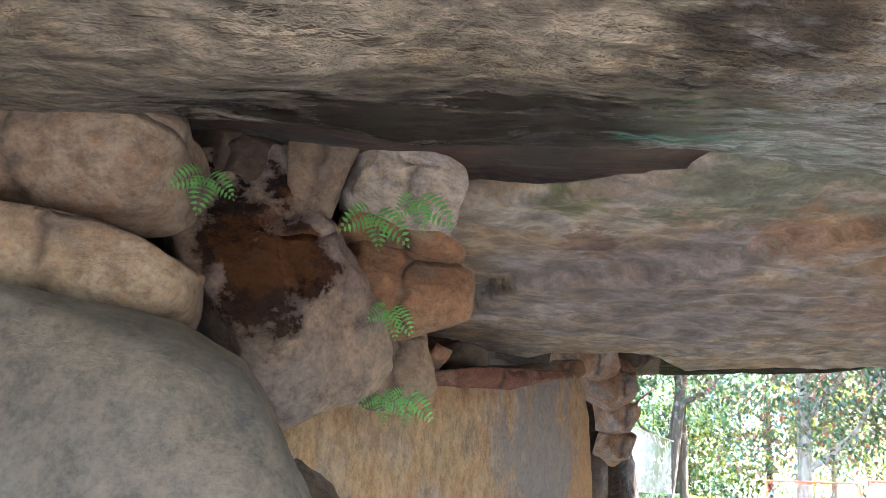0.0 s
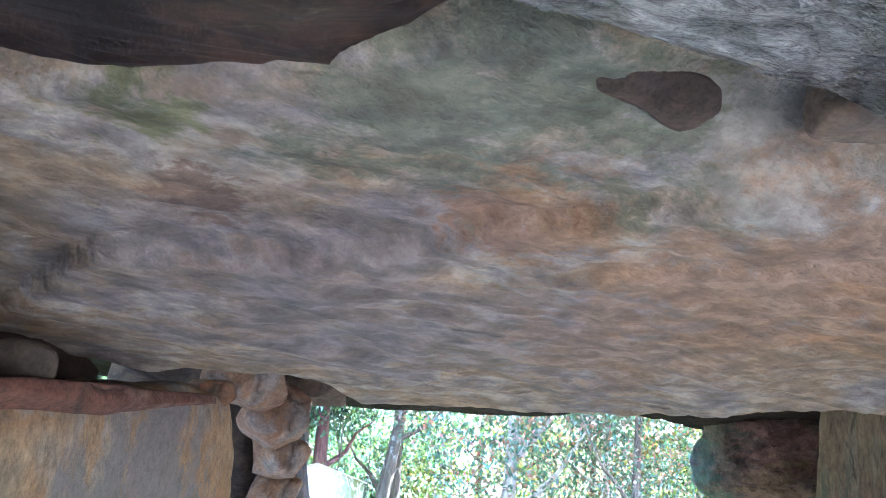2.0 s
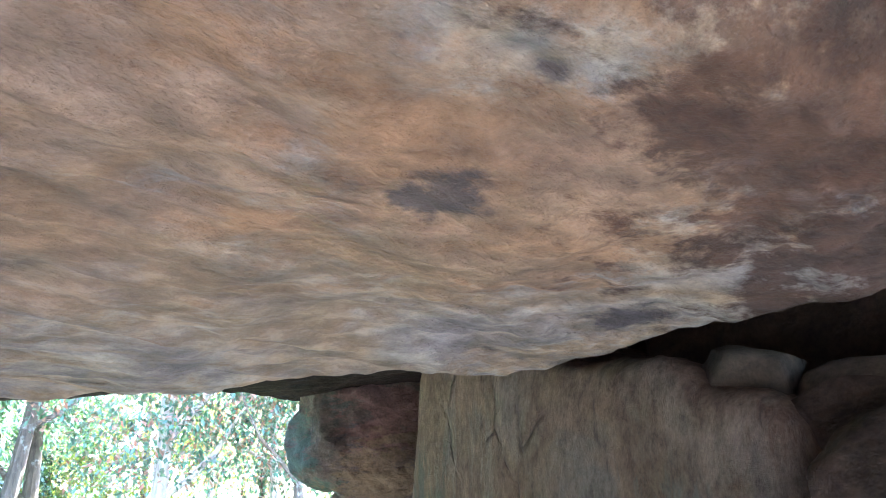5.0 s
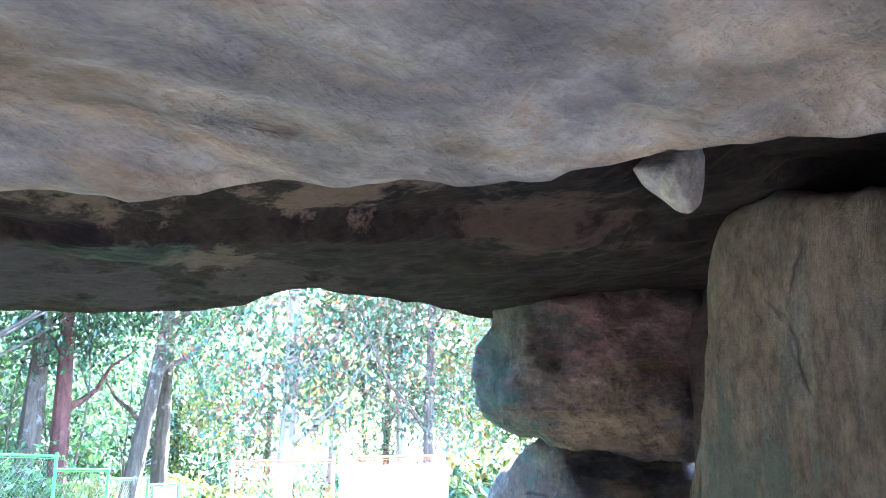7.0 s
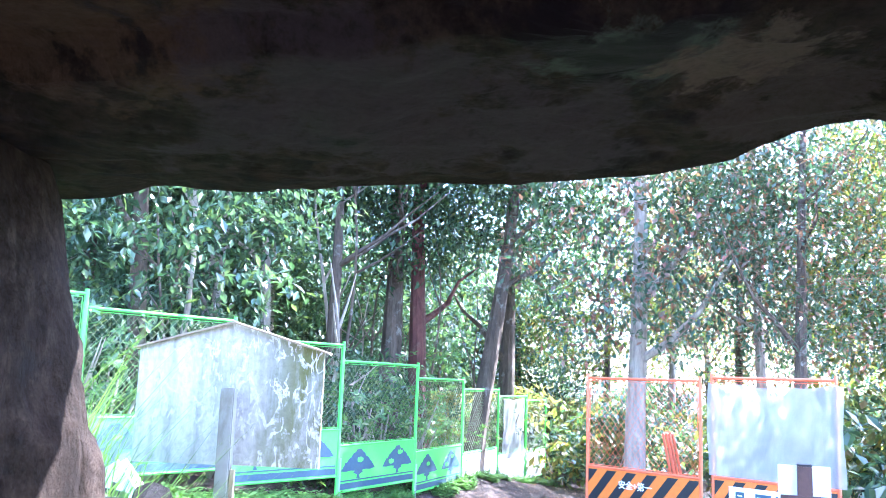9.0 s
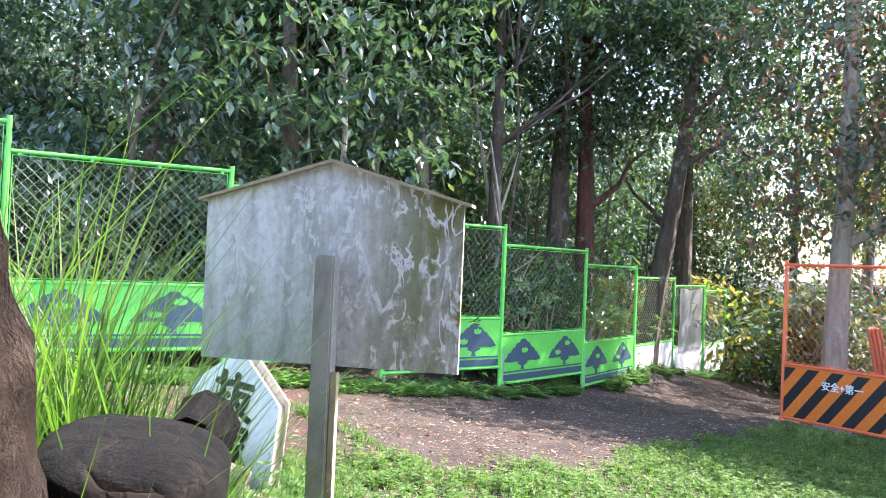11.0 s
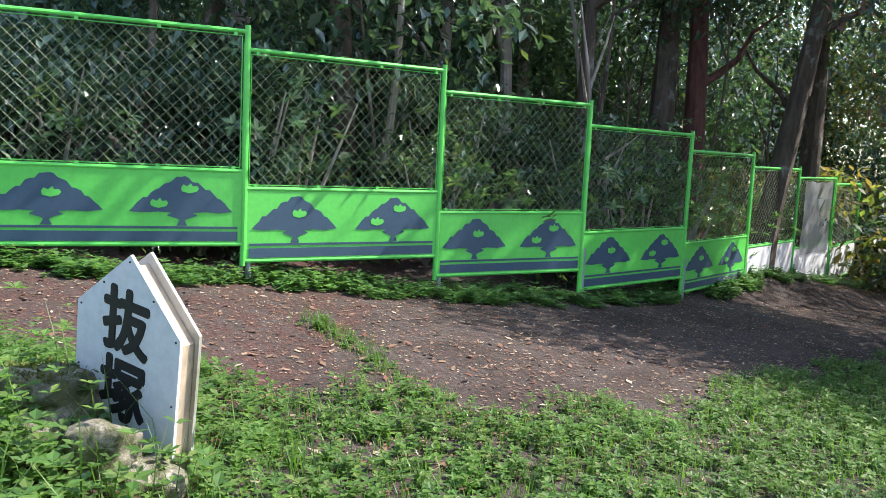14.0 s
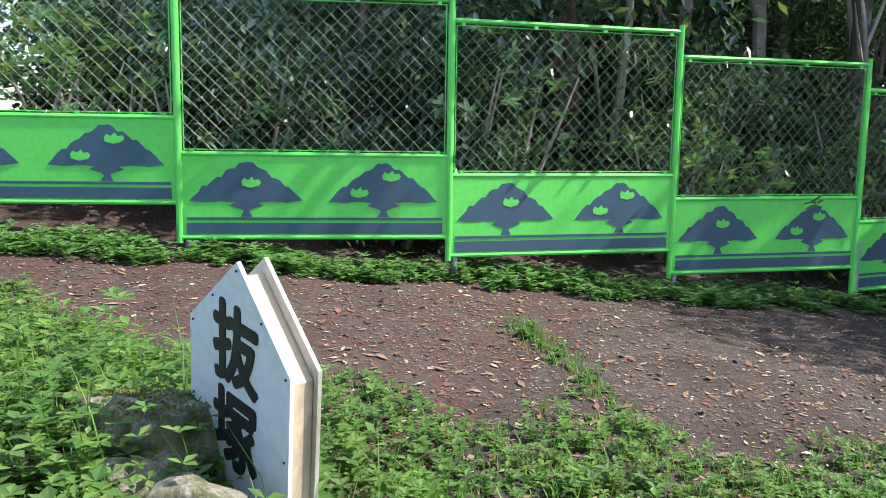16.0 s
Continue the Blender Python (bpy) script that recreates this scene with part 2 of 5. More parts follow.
M_WET = rock_material("stone_half_wet", ((0.3, 0.24, 0.19), (0.22, 0.18, 0.16), (0.36, 0.27, 0.19), (0.2, 0.16, 0.14), (0.3, 0.2, 0.13)), (1, 1, 1.3), (0, 0.3, 0), 2.8, None, stain_cut=0.72, relief=0.9, deep=0.8, patches=(((-0.357, 1.651, 1.558), 0.15, (0.05, 0.022, 0.012), 0.97, 1), ((-0.339, 1.679, 1.461), 0.1, (0.03, 0.016, 0.012), 0.97, 1), ((-0.418, 1.657, 1.665), 0.13, (0.022, 0.013, 0.01), 0.97, 1), ((-0.357, 1.651, 1.558), 0.11, (0.13, 0.055, 0.02), 0.7, 1)))
M_GREY = rock_material("stone_grey", ((0.13, 0.108, 0.08), (0.155, 0.125, 0.085), (0.185, 0.145, 0.098), (0.118, 0.104, 0.084)), (1, 1, 1.2), (0.4, 0.4, 0), 2.2, (0.105, 0.11, 0.065), 0.6, stain_cut=0.74, relief=0.6)
M_WALL = rock_material("stone_upright", ((0.34, 0.29, 0.24), (0.43, 0.31, 0.21), (0.28, 0.19, 0.13), (0.45, 0.36, 0.27), (0.33, 0.27, 0.22)), (2.4, 2.4, 0.8), (0, 0.06, 0), 1.6, None, 0.64, stain=(0.1, 0.07, 0.05), stain_cut=0.66, relief=1.0, speck=0.3, patches=(((3.3, 3.95, 1.3), 0.3, (0.17, 0.19, 0.15), 0.8), ((3.15, 3.2, 1.1), 0.3, (0.34, 0.24, 0.15), 0.6), ((3.0, 2.75, 1.3), 0.2, (0.3, 0.29, 0.24), 0.7)), deep=0.6)
M_BOULDER = rock_material("stone_boulder", ((0.13, 0.14, 0.11), (0.22, 0.18, 0.125), (0.2, 0.145, 0.11), (0.14, 0.125, 0.12), (0.21, 0.17, 0.12)), (1, 1, 2.6), (0.5, 0.75, 0), 1.8, None, stain_cut=0.66, relief=0.9, speck=0.3, patches=(((3.6, 4.6, 1.9), 0.25, (0.3, 0.17, 0.13), 0.85), ((3.55, 5.15, 1.75), 0.25, (0.12, 0.18, 0.13), 0.9), ((3.7, 4.75, 1.6), 0.22, (0.32, 0.23, 0.13), 0.85), ((3.9, 4.8, 1.0), 0.5, (0.06, 0.05, 0.05), 0.8)), deep=0.62, flakes=0.4, flake_size=9.0)
# Brown stone; on the fillers its dark tones stand in for shade in the hollows.
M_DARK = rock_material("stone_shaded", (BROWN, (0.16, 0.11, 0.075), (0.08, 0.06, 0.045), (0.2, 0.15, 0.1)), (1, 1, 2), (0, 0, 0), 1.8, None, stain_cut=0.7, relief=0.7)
M_GATE = rock_material("stone_gatepost", ((0.05, 0.035, 0.025), (0.1, 0.075, 0.058), (0.14, 0.11, 0.09), (0.075, 0.052, 0.04)), (1, 1, 1.3), (0, 0.3, 0), 3.5, None, stain=(0.02, 0.014, 0.01), stain_cut=0.58, relief=1.0, speck=0.4, sheen=0.15, deep=0.42, flakes=0.5, flake_size=12.0)
M_UPRIGHT = rock_material("stone_warm_upright", ((0.3, 0.23, 0.15), (0.4, 0.28, 0.16), (0.36, 0.22, 0.11), (0.3, 0.26, 0.21), (0.42, 0.31, 0.19)), (2, 2, 0.8), (0, 0.1, 0), 1.8, None, stain=(0.16, 0.11, 0.08), stain_cut=0.68, relief=0.9, patches=(((0.45, 3.35, 1.3), 0.3, (0.22, 0.2, 0.18), 0.9), ((0.55, 3.5, 0.9), 0.35, (0.21, 0.19, 0.175), 0.9), ((0.68, 3.75, 1.2), 0.2, (0.36, 0.2, 0.09), 0.8)), deep=1.0)
M_EARTH = rock_material("red_earth", ((0.2, 0.085, 0.05), (0.13, 0.05, 0.03), (0.27, 0.15, 0.1)), (1, 1, 1), (0, 0, 0), 6.0, None, stain_cut=0.75, relief=1.0, speck=0.35, deep=0.9)
M_RUBBLE = rock_material("stone_rubble", ((0.3, 0.26, 0.22), ORANGE, (0.22, 0.12, 0.08), (0.35, 0.3, 0.25)), (1, 1, 1), (0, 0, 0), 4.0, None, stain_cut=0.74, relief=0.8, deep=1.0)


def soil_material():
    """Trodden earth with needle litter; greener towards the bank, redder where the litter lies."""
    m, nt, b = fresh("earth")
    v = coords(nt)
    a = grain(nt, v, 0.9, 8, 0.65, 0.3)
    f = grain(nt, v, 34, 10, 0.8)
    col = ramp(nt, a, (0.38, (0.036, 0.026, 0.02)), (0.46, (0.054, 0.041, 0.033)), (0.54, (0.075, 0.062, 0.053)), (0.62, (0.042, 0.03, 0.022)))
    red = ramp(nt, grain(nt, v, 5, 10, 0.75, 0.6), (0.4, 0.0), (0.58, 0.85))
    sep = node(nt, "SeparateXYZ", Vector=v)
    lean = node(nt, "Math", i0=sep.outputs[1], i1=sep.outputs[0])
    lean.operation = "MULTIPLY_ADD"
    lean.inputs[1].default_value = 0.83
    nt.links.new(sep.outputs[0], lean.inputs[2])
    side = node(nt, "MapRange", Value=lean.outputs[0])
    for i, val in ((1, 10.2), (2, 10.6), (3, 1.0), (4, 0.25)):
        side.inputs[i].default_value = val
    rm = node(nt, "Math", i0=red, i1=side.outputs[0])
    rm.operation = "MULTIPLY"
    col = blend(nt, rm.outputs[0], col, (0.085, 0.032, 0.023))
    col = blend(nt, 1.0, col, ramp(nt, f, (0.34, 0.22), (0.5, 0.76), (0.68, 2.0)), "MULTIPLY")
    put(nt, col, b.inputs["Base Color"])
    b.inputs["Roughness"].default_value = 0.95
    put(nt, bump(nt, blend(nt, 0.5, f, grain(nt, v, 70, 6, 0.8)), 0.7, 0.03), b.inputs["Normal"])
    return m


def leaf_material(name, tones, gloss=0.4, through=0.35, wax=0.15, glow=(1.5, 1.75, 0.85)):
    m, nt, b = fresh(name)
    g = node(nt, "NewGeometry")
    isl = g.outputs["Random Per Island"]
    k = len(tones) - 1
    col = ramp(nt, isl, *[(0.02 + 0.96 * i / k, c) for i, c in enumerate(tones)])
    v = coords(nt)
    col = blend(nt, 0.6, col, ramp(nt, grain(nt, v, 3, 3), (0.3, 0.7), (0.7, 1.3)), "MULTIPLY")
    put(nt, col, b.inputs["Base Color"])
    b.inputs["Roughness"].default_value = gloss
    b.inputs["Coat Weight"].default_value = wax
    b.inputs["Coat Roughness"].default_value = 0.12
    tr = node(nt, "BsdfTranslucent", Color=blend(nt, 1.0, col, glow, "MULTIPLY"))
    mx = node(nt, "MixShader", i0=through, i1=b.outputs[0], i2=tr.outputs[0])
    nt.links.new(mx.outputs[0], nt.nodes["Material Output"].inputs[0])
    return m


def bark_material(name, dark, light, speck=(0.3, 0.3, 0.27)):
    m, nt, b = fresh(name)
    v = coords(nt, (1, 1, 0.25))
    a = grain(nt, v, 9, 8, 0.7, 0.5)
    col = ramp(nt, a, (0.35, dark), (0.62, light))
    pale = ramp(nt, grain(nt, coords(nt), 3.5, 7, 0.7), (0.56, 0.0), (0.66, 0.7))
    col = blend(nt, pale, col, speck)
    put(nt, col, b.inputs["Base Color"])
    b.inputs["Roughness"].default_value = 0.9
    put(nt, bump(nt, a, 0.8, 0.03), b.inputs["Normal"])
    return m


def paint_material(name, colour, worn, gloss=0.45, cut=0.62, scale=3.0, metal=0.0):
    m, nt, b = fresh(name)
    v = coords(nt)
    dirt = ramp(nt, grain(nt, coords(nt, (1, 1, 0.35)), scale, 9, 0.7, 0.4), (cut, 0.0), (cut + 0.14, 0.7))
    col = blend(nt, dirt, colour, worn)
    col = blend(nt, 0.6, col, ramp(nt, grain(nt, v, 22, 6, 0.7), (0.3, 0.8), (0.6, 1.06)), "MULTIPLY")
    put(nt, col, b.inputs["Base Color"])
    put(nt, ramp(nt, dirt, (0.0, gloss), (1.0, 0.8)), b.inputs["Roughness"])
    b.inputs["Metallic"].default_value = metal
    return m


def board_material():
    """Galvanised sheet with grime, algae towards one side and pale scoured trails."""
    m, nt, b = fresh("weathered_sheet")
    v = coords(nt)
    vs = coords(nt, (1, 1, 0.28))
    drip = grain(nt, coords(nt, (1, 1, 0.16)), 16, 8, 0.6, 0.15)
    col = ramp(nt, blend(nt, 0.6, grain(nt, vs, 7, 8, 0.65, 0.2), drip), (0.37, (0.36, 0.37, 0.31)), (0.47, (0.68, 0.69, 0.66)), (0.56, (0.9, 0.9, 0.9)))
    sep = node(nt, "SeparateXYZ", Vector=v)
    side = node(nt, "MapRange", Value=sep.outputs[0])
    for i, val in ((1, -0.06), (2, 0.26), (3, 0.0), (4, 1.0)):
        side.inputs[i].default_value = val
    alg = node(nt, "Math", i0=side.outputs[0], i1=ramp(nt, grain(nt, vs, 8, 9, 0.72, 0.2), (0.38, 0.25), (0.56, 1.0)))
    alg.operation = "MULTIPLY"
    col = blend(nt, alg.outputs[0], col, (0.21, 0.23, 0.075))
    wander = grain(nt, coords(nt, (1, 1, 0.42)), 24, 3, 0.5, 0.8)
    line = ramp(nt, wander, (0.45, 0.0), (0.475, 1.0), (0.525, 1.0), (0.55, 0.0))
    gate = ramp(nt, grain(nt, v, 11.0, 5, 0.65), (0.44, 0.0), (0.52, 0.95))
    tm = node(nt, "Math", i0=line, i1=gate)
    tm.operation = "MULTIPLY"
    col = blend(nt, tm.outputs[0], col, (0.86, 0.87, 0.86))
    fleck = ramp(nt, grain(nt, v, 60, 6, 0.7), (0.3, 0.7), (0.55, 1.0))
    col = blend(nt, 0.8, col, fleck, "MULTIPLY")
    put(nt, col, b.inputs["Base Color"])
    b.inputs["Roughness"].default_value = 0.65
    b.inputs["Metallic"].default_value = 0.15
    return m


M_SOIL = soil_material()
M_SAND = rock_material("sandy_floor", ((0.40, 0.38, 0.34), (0.47, 0.45, 0.41), (0.42, 0.39, 0.34)), (1, 1, 1), (0, 0, 0), 2.0, stain=(0.3, 0.24, 0.17), stain_cut=0.7, deep=1.0)
M_LEAF = leaf_material("leaf_evergreen", ((0.035, 0.075, 0.045), (0.06, 0.11, 0.07), (0.09, 0.15, 0.1), (0.045, 0.09, 0.065), (0.12, 0.17, 0.07)), 0.18, 0.28, 0.9)
M_SPRAY = leaf_material("leaf_spray", ((0.075, 0.16, 0.065), (0.11, 0.21, 0.085), (0.15, 0.26, 0.1), (0.085, 0.17, 0.095), (0.22, 0.26, 0.1)), 0.25, 0.35, 0.6)
M_LEAF_WARM = leaf_material("leaf_yellowing", ((0.13, 0.16, 0.04), (0.08, 0.12, 0.045), (0.2, 0.18, 0.06), (0.16, 0.1, 0.045), (0.1, 0.13, 0.045)), 0.4, 0.55, 0.15, (1.6, 1.8, 0.8))
M_LEAF_RED = leaf_material("leaf_reddish", ((0.05, 0.1, 0.075), (0.28, 0.11, 0.09), (0.06, 0.12, 0.09), (0.07, 0.12, 0.08), (0.05, 0.09, 0.07)), 0.4, 0.3)
M_WEED = leaf_material("leaf_weed", ((0.06, 0.14, 0.026), (0.09, 0.19, 0.034), (0.13, 0.24, 0.05), (0.065, 0.15, 0.034), (0.17, 0.25, 0.065), (0.05, 0.11, 0.025)), 0.5, 0.42)
M_IVY = leaf_material("leaf_ivy", ((0.06, 0.14, 0.045), (0.1, 0.21, 0.06), (0.15, 0.27, 0.075), (0.075, 0.16, 0.055)), 0.35, 0.35)
M_FERN = leaf_material("leaf_fern", ((0.06, 0.17, 0.05), (0.08, 0.22, 0.06)), 0.5, 0.35)
M_LITTER = leaf_material("leaf_litter", ((0.16, 0.06, 0.038), (0.26, 0.17, 0.1), (0.1, 0.04, 0.026), (0.46, 0.38, 0.27), (0.2, 0.09, 0.055), (0.09, 0.045, 0.032), (0.24, 0.13, 0.08)), 0.8, 0.1)
M_BARK = bark_material("bark_dark", (0.045, 0.032, 0.024), (0.13, 0.1, 0.075))
M_BARK_GREY = bark_material("bark_grey", (0.19, 0.16, 0.13), (0.38, 0.33, 0.275), (0.48, 0.45, 0.4))
M_BARK_RED = bark_material("bark_red", (0.06, 0.02, 0.018), (0.14, 0.055, 0.045), (0.16, 0.1, 0.08))
M_GREEN_PAINT = paint_material("green_paint", (0.10, 0.55, 0.085), (0.12, 0.33, 0.10), 0.4, 0.66)
M_NAVY = paint_material("navy_print", (0.035, 0.075, 0.115), (0.06, 0.11, 0.13), 0.5, 0.66)
M_ORANGE_PAINT = paint_material("orange_paint", (0.72, 0.17, 0.025), (0.5, 0.2, 0.1), 0.45, 0.66)
M_RED_PAINT = paint_material("vermilion_tube_paint", (0.75, 0.14, 0.06), (0.5, 0.2, 0.12), 0.4, 0.66)
M_BLACK = paint_material("black_print", (0.012, 0.012, 0.018), (0.05, 0.045, 0.045), 0.5, 0.66)
M_INK = paint_material("black_brush_ink", (0.012, 0.011, 0.012), (0.03, 0.028, 0.027), 0.6, 0.7)
M_WHITE = paint_material("white_paint", (0.72, 0.73, 0.76), (0.45, 0.4, 0.37), 0.5, 0.58, 2.2)
M_CLOTH = paint_material("pale_sheeting", (0.66, 0.69, 0.72), (0.5, 0.52, 0.52), 0.6, 0.55, 4.0)
M_STEEL = paint_material("galvanised_steel", (0.32, 0.36, 0.40), (0.2, 0.19, 0.17), 0.45, 0.6, 4.0, 0.6)
M_WIRE = paint_material("green_wire", (0.17, 0.22, 0.11), (0.14, 0.14, 0.09), 0.5, 0.6, 6.0)
M_WOOD = paint_material("bleached_wood", (0.48, 0.38, 0.26), (0.25, 0.2, 0.15), 0.8, 0.5, 8.0)
M_POST = paint_material("mossy_post_wood", (0.42, 0.415, 0.37), (0.22, 0.21, 0.14), 0.85, 0.5, 7.0)
M_BOARD = board_material()
M_MOSS = rock_material("mossy_kerb_stone", ((0.22, 0.21, 0.16), (0.46, 0.43, 0.36), (0.24, 0.21, 0.13)), (1, 1, 1), (0, 0, 0), 4, (0.07, 0.09, 0.02), 0.42, deep=1.0)

# ---- mesh helpers ----


def mesh_object(name, verts, faces, material, smooth=False, origin=None):
    o = Vector(origin) if origin is not None else Vector((0, 0, 0))
    me = bpy.data.meshes.new(name)
    me.from_pydata([tuple(Vector(v) - o) for v in verts], [], faces)
    me.materials.append(material)
    if smooth:
        me.polygons.foreach_set("use_smooth", [True] * len(me.polygons))
    me.update()
    ob = new(name, me)
    ob.location = o
    return ob


def part(name, bm, material, parent, label=""):
    me = bpy.data.meshes.new(name)
    bm.to_mesh(me)
    bm.free()
    me.materials.append(material)
    ob = new(name, me)
    ob.parent = parent
    return tagged(ob, label)


def box(bm, x0, x1, y0, y1, z0, z1, bevel=0.0):
    r = bmesh.ops.create_cube(bm, size=1.0, matrix=Matrix.LocRotScale(((x0 + x1) / 2, (y0 + y1) / 2, (z0 + z1) / 2), None, (x1 - x0, y1 - y0, z1 - z0)))
    if bevel:
        edges = {e for v in r["verts"] for e in v.link_edges}
        bmesh.ops.bevel(bm, geom=list(edges), offset=bevel, segments=2, affect="EDGES")
    return bm


def tube(bm, a, b, r, seg=8, r2=None):
    a, b = Vector(a), Vector(b)
    d = b - a
    m = Matrix.Translation((a + b) / 2) @ d.to_track_quat("Z", "Y").to_matrix().to_4x4()
    bmesh.ops.create_cone(bm, cap_ends=True, segments=seg, radius1=r, radius2=r if r2 is None else r2, depth=d.length, matrix=m)
    return bm


def plate(bm, pts, y0, y1):
    """A flat outline in x and z, extruded from y0 to y1."""
    front = [bm.verts.new((x, y0, z)) for x, z in pts]
    back = [bm.verts.new((x, y1, z)) for x, z in pts]
    bm.faces.new(front)
    bm.faces.new(list(reversed(back)))
    n = len(pts)
    for i in range(n):
        j = (i + 1) % n
        bm.faces.new((front[j], front[i], back[i], back[j]))
    bmesh.ops.recalc_face_normals(bm, faces=bm.faces)
    return bm


def rugged(p, seed, freq, amp):
    """Stone relief: swells, ledges and chips."""
    q = Vector(p) * freq + Vector((seed * 7.3, seed * 3.1, seed * 5.7))
    a = noise.noise(q) * 1.0 + noise.noise(q * 2.3) * 0.5 + noise.noise(q * 5.1) * 0.3 + noise.noise(q * 11) * 0.2 + noise.noise(q * 23) * 0.1
    ledge = abs(noise.noise(q * 1.7 + Vector((9, 4, 2)))) * 0.7
    return amp * (a - ledge)


def rock(name, centre, size, turn, material, label, seed, n=16, power=5.0, amp=0.06, freq=2.2, taper=(0, 0), lean=(0, 0), category="rock", group="", facets=9):
    """A rounded, chipped block. taper: how much the top narrows; lean: how far the top shifts."""
    c = Vector(centre)
    half = Vector(size) / 2
    m = Euler([radians(a) for a in turn]).to_matrix()
    rnd = random.Random(seed)
    cuts = []
    for _ in range(facets):
        d = Vector((rnd.gauss(0, 1), rnd.gauss(0, 1), rnd.gauss(0, 1))).normalized()
        cuts.append((d, rnd.uniform(0.74, 0.97)))
    index, verts, faces = {}, [], []
    for axis in range(3):
        for sign in (-1, 1):
            grid = []
            for i in range(n + 1):
                row = []
                for j in range(n + 1):
                    u = [0, 0, 0]
                    u[axis], u[(axis + 1) % 3], u[(axis + 2) % 3] = sign * n, 2 * i - n, 2 * j - n
                    key = tuple(u)
                    if key not in index:
                        w = Vector(u) / n
                        w = w / (sum(abs(k) ** power for k in w) ** (1 / power))
                        for d, far in cuts:
                            over = w.dot(d) - far * (0.8 + 0.45 * max(abs(d.x), abs(d.y), abs(d.z)) ** -1 * 0.5)
                            if over > 0:
                                w = w - d * over * 0.9
                        up = (w.z + 1) / 2
                        w.x = w.x * (1 - taper[0] * up) + lean[0] * up
                        w.y = w.y * (1 - taper[1] * up) + lean[1] * up
                        p = Vector((w.x * half.x, w.y * half.y, w.z * half.z))
                        p = m @ p
                        d = p.normalized()
                        p = p + d * rugged(p + c, seed, freq, amp)
                        index[key] = len(verts)
                        verts.append(p + c)
                    row.append(index[key])
                grid.append(row)
            for i in range(n):
                for j in range(n):
                    f = (grid[i][j], grid[i + 1][j], grid[i + 1][j + 1], grid[i][j + 1])
                    faces.append(f if sign > 0 else f[::-1])
    ob = mesh_object(name, verts, faces, material, True, c)
    return tagged(ob, label, category, group)


def smooth_loop(pts, m):
    """m points evenly along a closed, rounded outline."""
    n, out = len(pts), []
    for k in range(m):
        s = k * n / m
        i, f = int(s), s - int(s)
        a, b, c, d = (Vector(pts[(i + j) % n]) for j in (-1, 0, 1, 2))
        out.append(0.5 * (2 * b + (c - a) * f + (2 * a - 5 * b + 4 * c - d) * f * f + (3 * b - a - 3 * c + d) * f ** 3))
    return out


def slab(name, outline, under, top, material, label, seed, m=240, rings=80, amp=0.035, freq=1.6, edge=0.05):
    """A capstone: a rounded plan, an underside and a top given by height functions."""
    loop = smooth_loop(outline, m)
    c = sum(loop, Vector((0, 0))) / m
    profile = [(0.97 * (i / rings) ** 0.8, 0.0) for i in range(1, rings + 1)]
    profile += [(1 - 0.3 * edge, 0.03), (1.0, 0.1), (1.0 + 0.15 * edge, 0.25), (1.0 + 0.2 * edge, 0.5), (1.0, 0.8), (0.96, 0.95)] + [(r, 1.0) for r in (0.85, 0.65, 0.4, 0.2)]
    verts, faces = [], []

    def place(p, s):
        z0, z1 = under(p.x, p.y), top(p.x, p.y)
        v = Vector((p.x, p.y, z0 + s * (z1 - z0)))
        h = rugged(v, seed, freq, amp)
        side = min(1.0, 4 * min(s, 1 - s)) if 0 < s < 1 else 0.0
        out = (p - c).normalized()
        return v + Vector((out.x * h * side, out.y * h * side, h * (1 - side) * (-1 if s < 0.5 else 1)))

    verts.append(place(c, 0.0))
    for r, s in profile:
        for q in loop:
            verts.append(place(c + (q - c) * r, s))
    verts.append(place(c, 1.0))
    for j in range(m):
        k = (j + 1) % m
        faces.append((0, 1 + k, 1 + j))
        for i in range(len(profile) - 1):
            a = 1 + i * m
            faces.append((a + j, a + k, a + m + k, a + m + j))
        a = 1 + (len(profile) - 1) * m
        faces.append((a + j, a + k, len(verts) - 1))
    o = (c.x, c.y, top(c.x, c.y))
    ob = mesh_object(name, verts, faces, material, True, o)
    bm = bmesh.new()
    bm.from_mesh(ob.data)
    bmesh.ops.recalc_face_normals(bm, faces=bm.faces)
    bm.to_mesh(ob.data)
    bm.free()
    return tagged(ob, label, "megalith")


# ---- ground ----


def ease(a, b, x):
    t = min(1.0, max(0.0, (x - a) / (b - a)))
    return t * t * (3 - 2 * t)


def ground_height(x, y):
    cx, cy = min(9.0, max(-9.0, x)), min(26.0, max(4.0, y))
    z = 0.365 - 0.115 * cx - 0.0127 * cy
    z += 0.22 * math.exp(-((x - 0.1) / 0.9) ** 2 - ((y - 8.6) / 1.0) ** 2)
    z += 1.15 * math.exp(-((x - 0.75) / 0.5) ** 2 - ((y - 6.5) / 0.45) ** 2)
    z += 0.5 * ease(4.0, 7.0, x) * (1 - ease(8.0, 11.0, y))
    behind = ease(0.6, 2.2, (y - 12.9) - 0.78 * (x + 0.4)) * ease(9, 4, x)
    z += behind * 0.35
    inside = 1 - ease(5.2, 7.2, y)
    z = z * (1 - inside) - 0.16 * inside
    far = ease(30, 60, math.hypot(x, y - 12))
    z = z * (1 - far) + 1.0 * far
    return z + 0.02 * noise.noise(Vector((x * 1.3, y * 1.3, 0))) + 0.008 * noise.noise(Vector((x * 5, y * 5, 3)))


